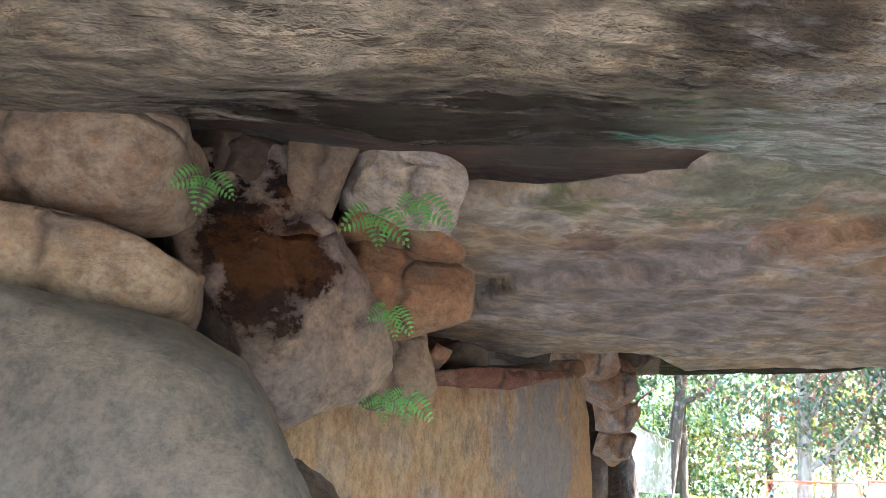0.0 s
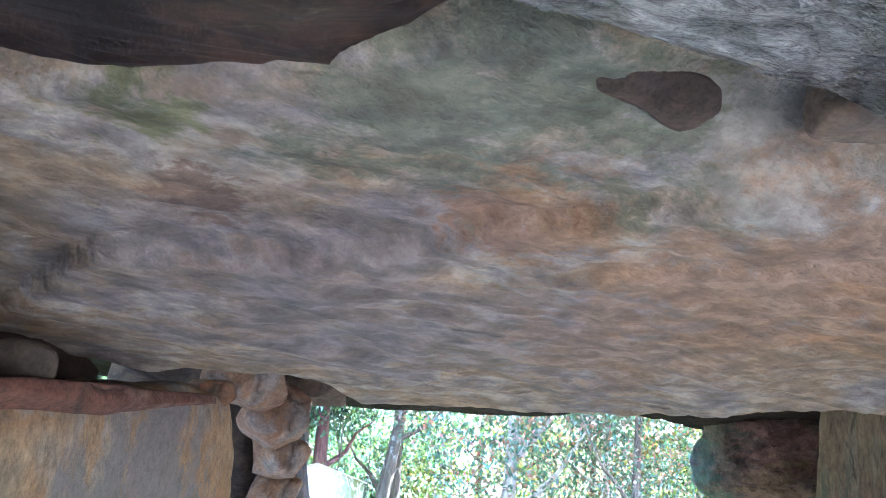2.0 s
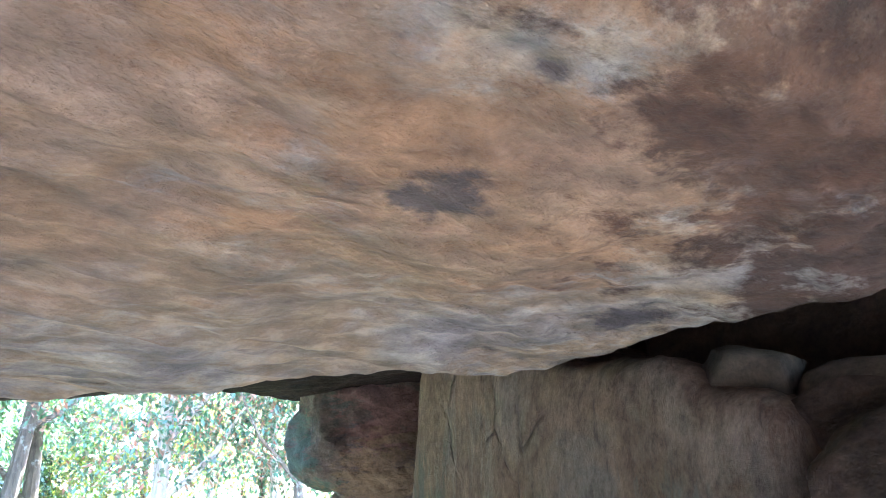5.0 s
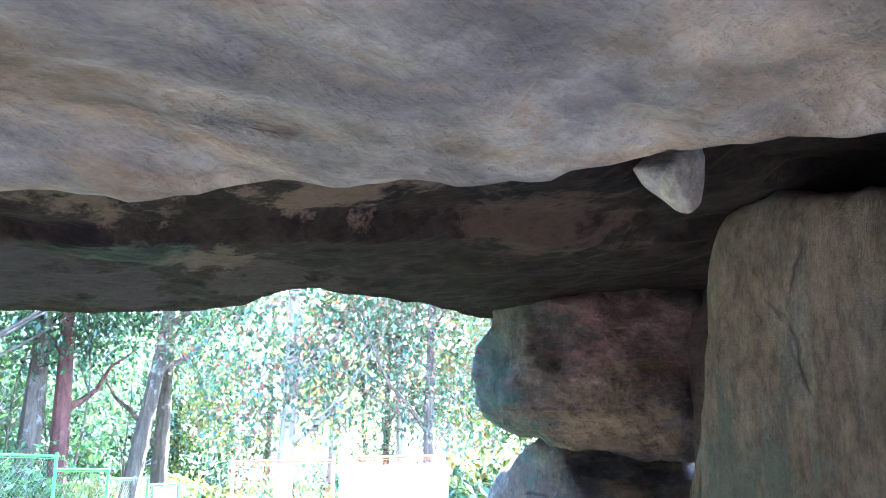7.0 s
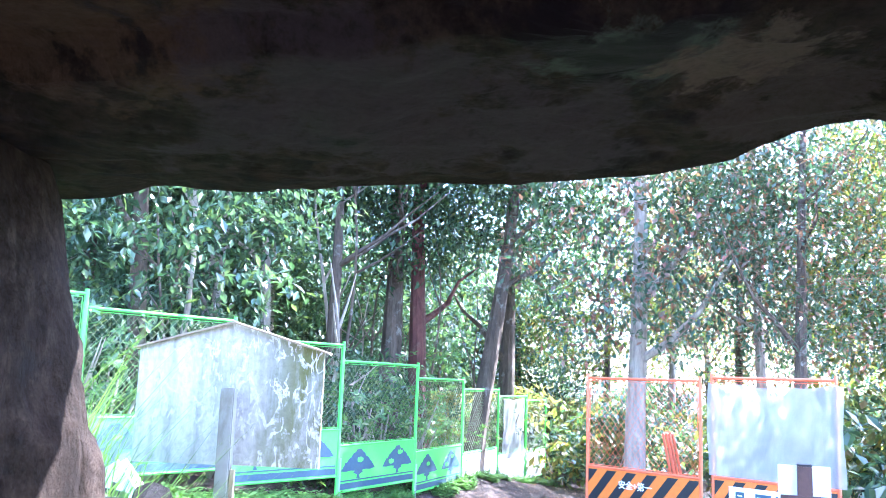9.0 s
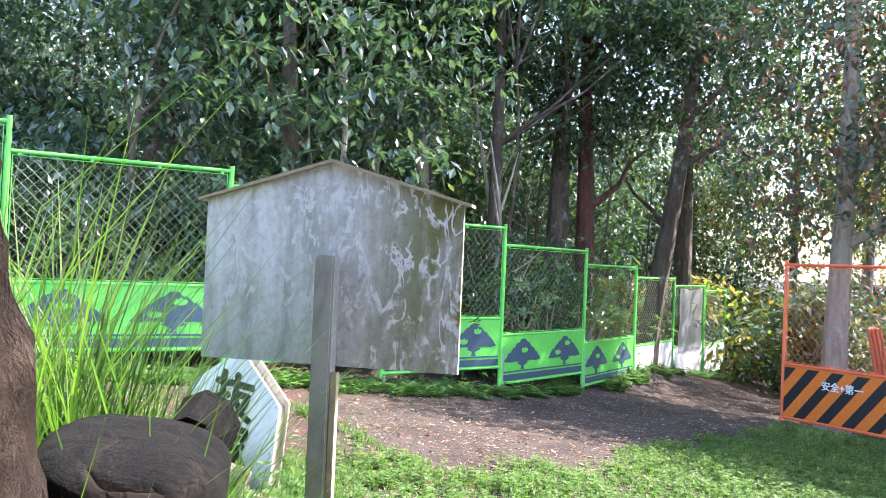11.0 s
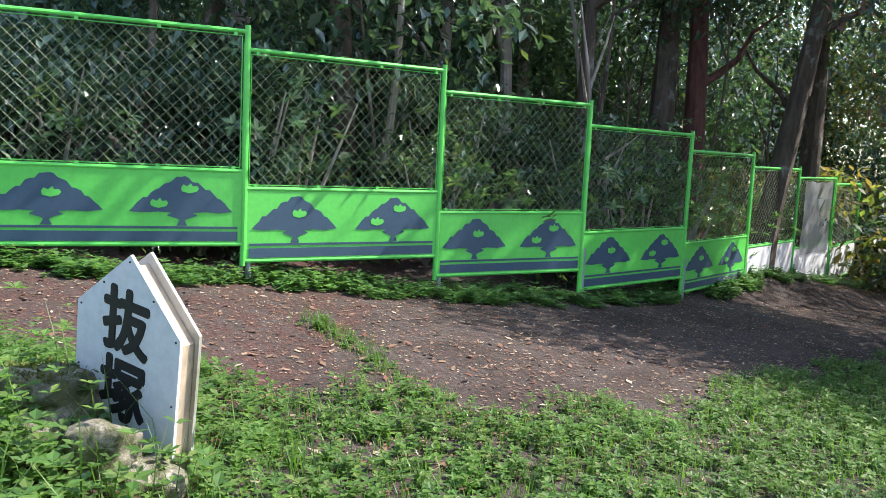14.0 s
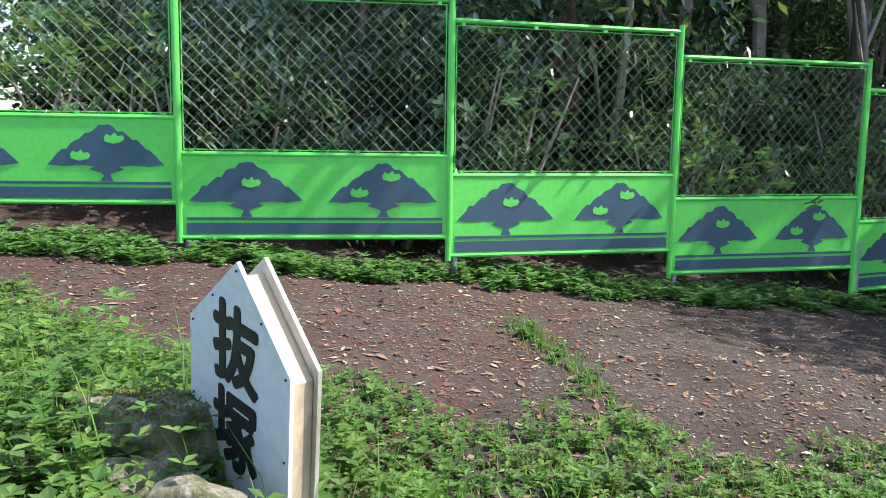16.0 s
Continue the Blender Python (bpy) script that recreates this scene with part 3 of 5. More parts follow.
def spaced(lo, hi, step, reach):
    core = list(np.arange(lo, hi + step / 2, step))
    a, b, s = core[0], core[-1], step
    left, right = [], []
    while a > lo - reach:
        s *= 1.22
        a -= s
        b += s
        left.append(a)
        right.append(b)
    return left[::-1] + core + right


def build_ground():
    xs, ys = spaced(-5, 9, 0.11, 300), spaced(-1, 22, 0.11, 300)
    verts = [(x, y, ground_height(x, y)) for y in ys for x in xs]
    w = len(xs)
    faces = [(j * w + i, j * w + i + 1, (j + 1) * w + i + 1, (j + 1) * w + i) for j in range(len(ys) - 1) for i in range(w - 1)]
    ob = mesh_object("ground", verts, faces, M_SOIL, True)
    tagged(ob, "trodden brown earth strewn with reddish leaf litter", "ground", kind="structure")


build_ground()

# ---- the stone chamber ----


def shelf(x, y):
    """Underside of the broad capstone: a thicker layer breaks off along a stepped line, with drawn-out ripples."""
    if x < 0.24:
        line = 2.6 + 1.9 * (0.24 - x)
    elif x < 0.7:
        line = 2.6 - 0.42 * (x - 0.24)
    else:
        line = 2.41 - 0.75 * (x - 0.7)
    line += 0.05 * noise.noise(Vector((x * 5.0, 1.3, 0)))
    step = 0.055 * (1 - ease(line - 0.012, line + 0.012, y)) * ease(1.75, 1.2, x)
    crease = 2.33 - 0.5 * (x - 1.1)
    lip = 0.028 * (1 - ease(crease, crease + 0.025, y)) * ease(1.0, 1.3, x)
    q = Vector((2.2 * x + 1.4 * y, 8.0 * y - 3.0 * x, 0.4))
    return step + lip + 0.015 * noise.noise(q) + 0.008 * noise.noise(q * 2.6) + 0.005 * noise.noise(q * 5.3)


def lintel_under(x, y):
    """Underside of the lintel: two worn ledges running across it."""
    z = 2.05 + 0.02 * (x - 2) - 0.045 * ease(-0.03, 0.03, y + 0.5 * x - 5.72)
    wave = 0.12 * noise.noise(Vector((x * 2.2, y * 1.1, 4)))
    z -= 0.02 * ease(-0.04, 0.03, y + 0.32 * x - 5.2 + wave)
    return z + 0.035 * ease(0.03, -0.03, y + 0.3 * x - 4.75 - wave)


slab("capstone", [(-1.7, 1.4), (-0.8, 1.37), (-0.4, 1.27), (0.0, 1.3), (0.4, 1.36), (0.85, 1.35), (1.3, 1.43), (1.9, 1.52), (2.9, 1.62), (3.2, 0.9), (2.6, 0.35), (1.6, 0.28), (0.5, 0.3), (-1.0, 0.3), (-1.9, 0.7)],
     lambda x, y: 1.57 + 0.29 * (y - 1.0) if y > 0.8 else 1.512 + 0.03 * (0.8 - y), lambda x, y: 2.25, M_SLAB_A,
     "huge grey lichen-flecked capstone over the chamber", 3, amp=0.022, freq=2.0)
slab("capstone", [(-0.8, 2.3), (-0.2, 2.15), (0.1, 2.06), (0.4, 1.9), (0.75, 1.7), (1.05, 1.6), (1.4, 1.5), (2.0, 1.48), (2.75, 1.55), (3.08, 1.8), (2.98, 2.35), (2.95, 2.72), (2.86, 2.98), (2.62, 3.0), (2.43, 3.09), (2.2, 3.25), (1.97, 3.4), (1.62, 3.55), (1.2, 3.7), (0.75, 3.4), (0.35, 3.5), (-0.2, 3.3), (-0.8, 2.9)],
     lambda x, y: 1.775 + shelf(x, y) + 0.03 * (x - 1.2) - 0.05 * (y - 2.2) - 0.025 * ease(2.6, 3.1, y) + (0.15 + 0.38 * ease(0.8, 1.3, x)) * max(0.0, 1.95 - y), lambda x, y: 2.6, M_SLAB_B,
     "broad tan and orange banded capstone over the passage", 5, m=400, rings=130, amp=0.018, freq=1.5)
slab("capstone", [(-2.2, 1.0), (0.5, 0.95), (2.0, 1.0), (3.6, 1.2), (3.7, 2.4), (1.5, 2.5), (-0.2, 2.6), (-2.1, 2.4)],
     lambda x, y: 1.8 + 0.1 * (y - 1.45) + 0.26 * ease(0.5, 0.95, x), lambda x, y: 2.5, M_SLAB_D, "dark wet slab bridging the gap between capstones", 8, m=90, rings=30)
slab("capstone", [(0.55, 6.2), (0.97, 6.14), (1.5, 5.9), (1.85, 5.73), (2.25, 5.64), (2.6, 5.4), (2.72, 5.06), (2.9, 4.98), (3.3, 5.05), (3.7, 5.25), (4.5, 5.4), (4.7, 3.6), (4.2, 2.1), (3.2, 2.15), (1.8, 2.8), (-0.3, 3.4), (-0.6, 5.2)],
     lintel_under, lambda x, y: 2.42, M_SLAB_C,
     "blotched lintel capstone above the entrance, shade in its colour", 11, amp=0.03, freq=1.5)



def chamber_floor():
    xs, ys = [-3 + 0.25 * i for i in range(31)], [-3.2 + 0.25 * i for i in range(36)]
    verts = [(x, y, -0.135 + 0.015 * noise.noise(Vector((x * 3, y * 3, 1)))) for y in ys for x in xs]
    w = len(xs)
    faces = [(j * w + i, j * w + i + 1, (j + 1) * w + i + 1, (j + 1) * w + i) for j in range(len(ys) - 1) for i in range(w - 1)]
    tagged(mesh_object("floor", verts, faces, M_SAND, True), "pale dry sandy earth floor of the chamber", "floor", kind="structure")


chamber_floor()

# wall of stacked rocks
ROCKS = [
    ("boulder", (-0.775, 1.53, 1.64), (0.6, 0.5, 0.26), (0, -2, 8), M_TAN, "pale tan boulder jammed under the capstone", 21, 24, 3.6, 0.03),
    ("boulder", (-0.69, 1.56, 1.45), (0.5, 0.45, 0.18), (0, 4, 10), M_TAN, "flat brown stone wedged below a boulder", 22, 18, 4.0, 0.025),
    ("boulder", (-0.5, 1.87, 1.8), (0.2, 0.3, 0.2), (0, 20, 10), M_DARK, "small dark stone behind the boulders", 69, 14, 4.0, 0.03),
    ("boulder", (-0.38, 1.9, 1.55), (0.4, 0.46, 0.62), (8, -30, 22), M_WET, "grey-brown rock, its top dark and wet with seepage", 23, 36, 4.2, 0.05),
    ("boulder", (-0.115, 1.91, 1.768), (0.265, 0.24, 0.165), (0, 8, 8), M_PALE, "angular pale stone with ferns at its foot", 25, 22, 7.0, 0.035),
    ("boulder", (-0.1, 2.07, 1.575), (0.34, 0.34, 0.24), (0, 10, 6), M_ORANGE, "rounded orange-brown stone in the wall", 26, 24, 3.6, 0.025),
    ("boulder", (-0.11, 2.04, 1.675), (0.31, 0.28, 0.075), (0, 8, 6), M_ORANGE, "flat split flake on an orange-brown stone", 70, 16, 5.0, 0.015),
    ("boulder", (-0.135, 2.25, 1.43), (0.22, 0.3, 0.27), (0, -18, 14), M_TAN, "small brown stone in the wall", 27, 18, 5.0, 0.03),
    ("boulder", (-0.7, 1.48, 0.78), (0.98, 0.8, 1.2), (0, 10, 6), M_GREY, "big smooth grey-green boulder", 28, 30, 4.0, 0.03),
    # Added filler: its dark colour paints the shaded gap beside the grey boulder.
    ("boulder", (-0.5, 2.3, 0.95), (0.6, 0.5, 0.6), (0, 5, 25), M_DARK, "added filler stone coloured as dark as its recess", 29, 14, 5.0, 0.05),
    ("upright_stone", (0.02, 3.18, 0.58), (0.5, 2.12, 1.85), (11, 0, -33), M_UPRIGHT, "tall tan upright stone carrying the capstone", 30, 40, 14.0, 0.03),
    ("upright_stone", (0.62, 4.85, 0.85), (0.72, 1.0, 2.35), (0, 0, -14), M_DARK, "dark upright stone beside the entrance", 31, 30, 7.0, 0.05),
    ("upright_stone", (0.86, 5.5, 0.85), (0.95, 0.84, 2.5), (0, -10, -15), M_GATE, "rough brown gatepost stone, sunlit at its foot", 32, 50, 5.0, 0.06),
    ("upright_stone", (3.42, 3.4, 0.8), (0.52, 1.86, 2.25), (16, 0, -16), M_WALL, "furrowed tan upright stone carrying the capstone", 33, 44, 13.0, 0.04),
    ("boulder", (3.87, 5.03, 1.86), (0.82, 0.85, 0.62), (0, 19, -31), M_BOULDER, "banded green and pink boulder on another", 34, 40, 3.8, 0.07),
    ("boulder", (4.02, 5.22, 0.78), (0.95, 1.1, 1.62), (0, 6, -25), M_BOULDER, "dark boulder at the side of the entrance", 35, 36, 4.5, 0.07),
    # Added filler, closes the side wall against stray light.
    ("boulder", (4.2, 4.2, 1.2), (0.8, 0.9, 1.9), (0, 0, 0), M_DARK, "added filler stone coloured as dark as its recess", 43, 16, 5.0, 0.05),
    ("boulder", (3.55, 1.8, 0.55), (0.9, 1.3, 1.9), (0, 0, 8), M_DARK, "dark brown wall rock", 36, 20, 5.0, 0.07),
    ("boulder", (3.6, 0.7, 0.4), (0.8, 1.0, 1.5), (0, 0, -8), M_TAN, "tan rock at the chamber's side", 37, 20, 5.0, 0.07),
    ("boulder", (-1.75, 0.9, 0.6), (0.9, 1.2, 1.9), (0, 0, 5), M_TAN, "tan wall rock beside the chamber", 38, 20, 5.0, 0.07),
    # Two added fillers that stop light leaking through the left wall.
    ("boulder", (-1.6, 1.9, 1.3), (1.0, 1.2, 1.4), (0, 0, 15), M_DARK, "added filler stone coloured as dark as its recess", 39, 18, 5.0, 0.06),
    ("boulder", (-0.95, 2.9, 1.2), (1.0, 1.8, 2.2), (0, 0, -25), M_DARK, "added filler stone coloured as dark as its recess", 40, 18, 5.0, 0.06),
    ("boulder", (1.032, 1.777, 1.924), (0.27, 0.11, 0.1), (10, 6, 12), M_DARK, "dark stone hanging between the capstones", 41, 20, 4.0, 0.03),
    ("boulder", (1.39, 1.7, 1.95), (0.24, 0.16, 0.13), (10, -4, -20), M_TAN, "tan stone wedged between the capstones", 44, 18, 6.0, 0.03),
    ("boulder", (1.64, 1.75, 1.915), (0.07, 0.07, 0.09), (20, 30, 20), M_GREY, "blue-grey chip wedged between capstones", 42, 12, 8.0, 0.01),
    ("boulder", (2.998, 3.793, 2.039), (0.12, 0.11, 0.12), (20, 40, 20), M_PALE, "pale chip of stone stuck under the lintel", 45, 12, 8.0, 0.012),
    ("boulder", (3.15, 2.35, 1.62), (0.3, 0.3, 0.2), (0, 10, 30), M_GREY, "grey stone on a ledge of red earth", 46, 14, 4.0, 0.03),
    ("boulder", (3.12, 2.05, 1.6), (0.34, 0.3, 0.3), (0, -20, 10), M_DARK, "broken brown stone on the ledge", 47, 14, 5.0, 0.05),
    ("boulder", (3.12, 2.2, 0.9), (0.5, 0.7, 1.1), (0, 6, 0), M_TAN, "pale pinkish rock beside the ledge", 48, 20, 5.0, 0.05),
    ("boulder", (0.1, 2.95, 1.55), (0.14, 0.14, 0.1), (0, 0, 30), M_GREY, "rounded purple-grey cobble in the gap", 49, 12, 3.0, 0.015),
    ("boulder", (-0.02, 2.75, 1.5), (0.08, 0.14, 0.16), (0, 40, 20), M_RUBBLE, "flake of reddish stone in the gap", 50, 10, 6.0, 0.015),
    ("boulder", (0.7, 3.95, 1.75), (0.3, 0.34, 0.2), (0, 10, 0), M_RUBBLE, "reddish packing stone under the capstone", 51, 12, 5.0, 0.03),
    ("boulder", (0.86, 4.15, 1.66), (0.26, 0.3, 0.26), (0, 30, 0), M_RUBBLE, "reddish packing stone under the capstone", 52, 12, 5.0, 0.03),
    ("boulder", (0.9, 4.25, 1.52), (0.2, 0.24, 0.16), (10, -20, 30), M_RUBBLE, "white broken packing stone", 53, 10, 7.0, 0.02),
    ("boulder", (0.9, 4.32, 1.38), (0.18, 0.22, 0.18), (0, 20, 10), M_RUBBLE, "white broken packing stone", 54, 10, 7.0, 0.02),
    ("boulder", (1.05, 4.55, 1.86), (0.3, 0.4, 0.18), (0, 10, -20), M_DARK, "dark packing stone under the lintel", 55, 12, 5.0, 0.03),
    ("boulder", (0.55, 3.75, 1.64), (0.18, 0.2, 0.1), (0, -10, 20), M_ORANGE, "orange packing stone under the capstone", 56, 12, 5.0, 0.02),
    ("boulder", (0.2, 3.2, 1.5), (0.3, 1.25, 0.08), (9, -12, -33), M_EARTH, "red earth packed in the gap", 57, 16, 5, 0.03),
    # Added blockers: three dark stones that plug light leaks and darken the hollows.
    ("boulder", (-1.3, 2.0, 1.75), (1.0, 0.5, 0.7), (0, 0, 10), M_DARK, "added dark stone keeping light out of the wall", 58, 14, 6.0, 0.04),
    ("boulder", (-0.5, 2.35, 1.8), (0.9, 0.4, 0.9), (0, 0, -10), M_DARK, "added dark stone keeping light out of the wall", 59, 14, 6.0, 0.04),
    ("boulder", (3.75, 2.6, 1.5), (0.6, 1.6, 1.3), (0, 0, -10), M_DARK, "added dark stone keeping light out of the wall", 60, 16, 6.0, 0.05),
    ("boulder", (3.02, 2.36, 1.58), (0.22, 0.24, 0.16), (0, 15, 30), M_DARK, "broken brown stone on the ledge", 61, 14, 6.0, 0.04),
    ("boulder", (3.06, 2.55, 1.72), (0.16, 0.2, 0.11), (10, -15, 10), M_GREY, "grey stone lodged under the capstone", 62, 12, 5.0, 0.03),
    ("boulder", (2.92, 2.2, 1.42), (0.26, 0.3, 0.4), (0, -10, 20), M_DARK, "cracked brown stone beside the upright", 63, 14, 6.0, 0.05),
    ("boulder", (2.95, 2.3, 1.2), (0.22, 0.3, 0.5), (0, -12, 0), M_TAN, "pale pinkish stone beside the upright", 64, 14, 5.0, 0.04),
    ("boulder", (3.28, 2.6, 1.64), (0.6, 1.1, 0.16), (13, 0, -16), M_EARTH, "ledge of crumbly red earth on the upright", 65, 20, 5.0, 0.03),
    # Two more added blockers behind the uprights, dark in place of shade.
    ("boulder", (4.0, 3.2, 1.5), (0.6, 2.6, 1.6), (0, 0, -10), M_DARK, "added dark stone keeping light out of the wall", 67, 16, 8.0, 0.04),
    ("boulder", (-0.1, 3.5, 1.6), (0.5, 0.6, 0.4), (0, 0, -30), M_DARK, "added dark stone blocking the gap behind the upright", 68, 12, 5.0, 0.03),
]
rock("boulder", (-0.31, 1.86, 1.79), (0.11, 0.28, 0.36), (0, 4, 10), M_TAN, "wedge-shaped grey and tan stone", 24, 20, 4.0, 0.02, taper=(-1.1, 0))
for name, c, size, turn, material, label, seed, n, power, amp in ROCKS:
    rock(name, c, size, turn, material, label, seed, n, power, amp, facets=0 if name == "upright_stone" else 7)

# ---- green fence ----
FENCE = [(-5.5, 10.0, 0.0), (-3.75, 10.9, 2.52), (-2.05, 11.87, 2.27), (-0.4, 12.9, 2.13), (1.03, 14.1, 1.94), (2.4, 15.25, 1.73), (3.65, 16.82, 1.54), (4.72, 18.55, 1.38), (5.8, 20.3, 1.25), (6.85, 22.1, 1.15), (7.8, 23.8, 1.1)]
PANEL_W, PANEL_H, SHEET_H = 1.9, 1.74, 0.62


def tree_print(cx, w, z0, h, seed):
    """The outline of a broad crown on a short stem."""
    rnd = random.Random(seed)
    pts = []
    steps = 25
    for i in range(steps + 1):
        u = -1 + 2 * i / steps
        lobe = 0.022 * abs(math.sin(4.5 * math.pi * u)) - 0.01
        pts.append((cx + u * w / 2 + rnd.uniform(-1, 1) * 0.006, z0 + h * (0.25 + 0.73 * (1 - abs(u)) ** 0.74) + lobe + rnd.uniform(-1, 1) * 0.006))
    for u, up in ((0.72, 0.25), (0.45, 0.27), (0.2, 0.25), (0.3, 0.2), (0.08, 0.13)):
        pts.append((cx + u * w / 2, z0 + h * up))
    pts += [(cx + 0.018, z0 + h * 0.1), (cx + 0.04, z0), (cx - 0.04, z0), (cx - 0.018, z0 + h * 0.1)]
    for u, up in ((-0.08, 0.13), (-0.3, 0.2), (-0.2, 0.25), (-0.45, 0.27), (-0.72, 0.25)):
        pts.append((cx + u * w / 2, z0 + h * up))
    return pts


def chain_link(bm, x0, x1, z0, z1, pitch, r):
    def clip(c, s):
        ends = []
        for x in (x0, x1):
            z = s * x + c
            if z0 <= z <= z1:
                ends.append((x, z))
        for z in (z0, z1):
            x = (z - c) / s
            if x0 < x < x1:
                ends.append((x, z))
        return ends[:2] if len(ends) >= 2 else None
    for s in (1.05, -1.05):
        c = z0 - abs(s) * x1 - 2
        while c < z1 + abs(s) * x1 + 2:
            e = clip(c, s)
            if e and (Vector(e[0]) - Vector(e[1])).length > 0.03:
                tube(bm, (e[0][0], 0.003 * s, e[0][1]), (e[1][0], 0.003 * s, e[1][1]), r, 4)
            c += pitch
    return bm


FENCE_ROOT = tagged(new("fence"), "bright green stepped mesh fence with navy tree prints", "fence")


def fence_panel(kind, m):
    frame_m = {"green": M_GREEN_PAINT, "white": M_GREEN_PAINT, "orange": M_RED_PAINT}[kind]
    label = {"green": "bright green mesh fence panel with navy tree prints", "white": "green mesh fence panel with a white lower sheet", "orange": "orange and black striped barrier panel with mesh above"}[kind]
    if kind == "orange":
        ob = tagged(new("barrier"), label, "barrier", "orange barriers")
    else:
        ob = tagged(new("panel"), label)
        ob.parent = FENCE_ROOT
    w, h, s = PANEL_W / 2, PANEL_H, SHEET_H
    for x in (-w + 0.03, w - 0.03):
        part("post", tube(bmesh.new(), (x, 0, -0.02), (x, 0, h + 0.05), 0.023, 10), frame_m, ob)
    for z in (h, s, 0.02):
        part("rail", tube(bmesh.new(), (-w + 0.03, 0, z), (w - 0.03, 0, z), 0.018, 8), frame_m, ob)
    part("sheet", box(bmesh.new(), -w + 0.05, w - 0.05, -0.008, 0.004, 0.03, s - 0.01), {"green": M_GREEN_PAINT, "white": M_WHITE, "orange": M_ORANGE_PAINT}[kind], ob)
    part("wire_mesh", chain_link(bmesh.new(), -w + 0.07, w - 0.07, s + 0.02, h - 0.03, 0.1, 0.0019), M_WIRE if kind != "orange" else M_RED_PAINT, ob, "diamond wire mesh")
    for x in (-w + 0.07, w - 0.07):
        part("wire_edge", tube(bmesh.new(), (x, 0, s + 0.02), (x, 0, h - 0.03), 0.004, 5), frame_m, ob)
    for z in (s + 0.03, h - 0.035):
        part("wire_edge", tube(bmesh.new(), (-w + 0.07, 0, z), (w - 0.07, 0, z), 0.004, 5), frame_m, ob)
    for i in range(4):
        x = -w + 0.12 + i * (PANEL_W - 0.24) / 3
        for z in (s + 0.022, h - 0.022):
            part("clip", box(bmesh.new(), x - 0.014, x + 0.014, -0.012, 0.012, z - 0.016, z + 0.016), frame_m, ob)
    if kind == "green":
        for cx, seed in ((-0.25 * PANEL_W, 3), (0.24 * PANEL_W, 4)):
            part("tree_print", plate(bmesh.new(), tree_print(cx, 0.75, 0.17, 0.41, seed), -0.013, -0.009), M_NAVY, ob, "navy silhouette of a spreading tree")
            for ox, oz in ((0.0, 0.0),) if cx < 0 else ((0.02, 0.05), (-0.2, -0.07)):
              part("gap_print", plate(bmesh.new(), [(cx + ox + a, oz + b) for a, b in ((-0.025, 0.395), (0.03, 0.38), (0.085, 0.395), (0.1, 0.42), (0.085, 0.44), (0.055, 0.435), (0.04, 0.46), (0.015, 0.435), (-0.015, 0.45), (-0.03, 0.425))], -0.016, -0.0135), M_GREEN_PAINT, ob)
        part("stripe", box(bmesh.new(), -w + 0.08, w - 0.08, -0.013, -0.009, 0.145, 0.165), M_NAVY, ob)
        part("stripe", box(bmesh.new(), -w + 0.08, w - 0.08, -0.013, -0.009, 0.045, 0.125), M_NAVY, ob)
    if kind == "orange":
        x = -w + 0.06
        while x < w + 0.5:
            a, b = x, x + 0.16
            lo, hi = 0.04, s - 0.03
            pts = [(px, pz) for px, pz in ((a - 0.52, lo), (b - 0.52, lo), (b, hi), (a, hi))]
            lim = w - 0.06
            cut = []
            for i in range(4):
                (ax, az), (bx, bz) = pts[i], pts[(i + 1) % 4]
                for sgn in (1,):
                    ina, inb = abs(ax) <= lim, abs(bx) <= lim
                    if ina:
                        cut.append((ax, az))
                    if ina != inb:
                        edge_x = lim if max(ax, bx) > lim else -lim
                        t = (edge_x - ax) / (bx - ax)
                        cut.append((edge_x, az + t * (bz - az)))
            if len(cut) >= 3:
                part("stripe", plate(bmesh.new(), cut, -0.013, -0.009), M_BLACK, ob)
            x += 0.33
    ob.matrix_basis = m
    return ob


def panel_pose(a, b, top):
    (x0, y0), (x1, y1) = a, b
    length = math.hypot(x1 - x0, y1 - y0)
    m = pose((x0 + x1) / 2, (y0 + y1) / 2, top - PANEL_H, 0, 0, math.degrees(math.atan2(y1 - y0, x1 - x0)))
    return m @ Matrix.Diagonal((length / PANEL_W, 1, 1, 1))


def ground_leg(x, y, top):
    ob = tagged(new("ground_post"), "galvanised ground post")
    ob.parent = FENCE_ROOT
    z = ground_height(x, y) - 0.15
    part("shaft", tube(bmesh.new(), (0, 0, 0), (0, 0, top - z), 0.024, 10), M_STEEL, ob)
    ob.location = (x, y, z)


models = {}
for i in range(len(FENCE) - 1):
    kind = "white" if i >= 7 else "green"
    top = FENCE[i][2] if i else 2.78
    m = panel_pose(FENCE[i][:2], FENCE[i + 1][:2], top)
    if kind in models:
        copy_thing(models[kind], m)
    else:
        models[kind] = fence_panel(kind, m)
    ground_leg(FENCE[i + 1][0] + 0.03, FENCE[i + 1][1] + 0.05, top - PANEL_H + 0.25)

BARRIER = [(5.55, 14.45, 1.62), (6.48, 13.07, 1.66), (7.42, 11.7, 1.7)]
for i in range(2):
    m = panel_pose(BARRIER[i][:2], BARRIER[i + 1][:2], BARRIER[i][2])
    if "orange" in models:
        copy_thing(models["orange"], m)
    else:
        models["orange"] = fence_panel("orange", m)

# ---- weathered notice board seen from behind ----


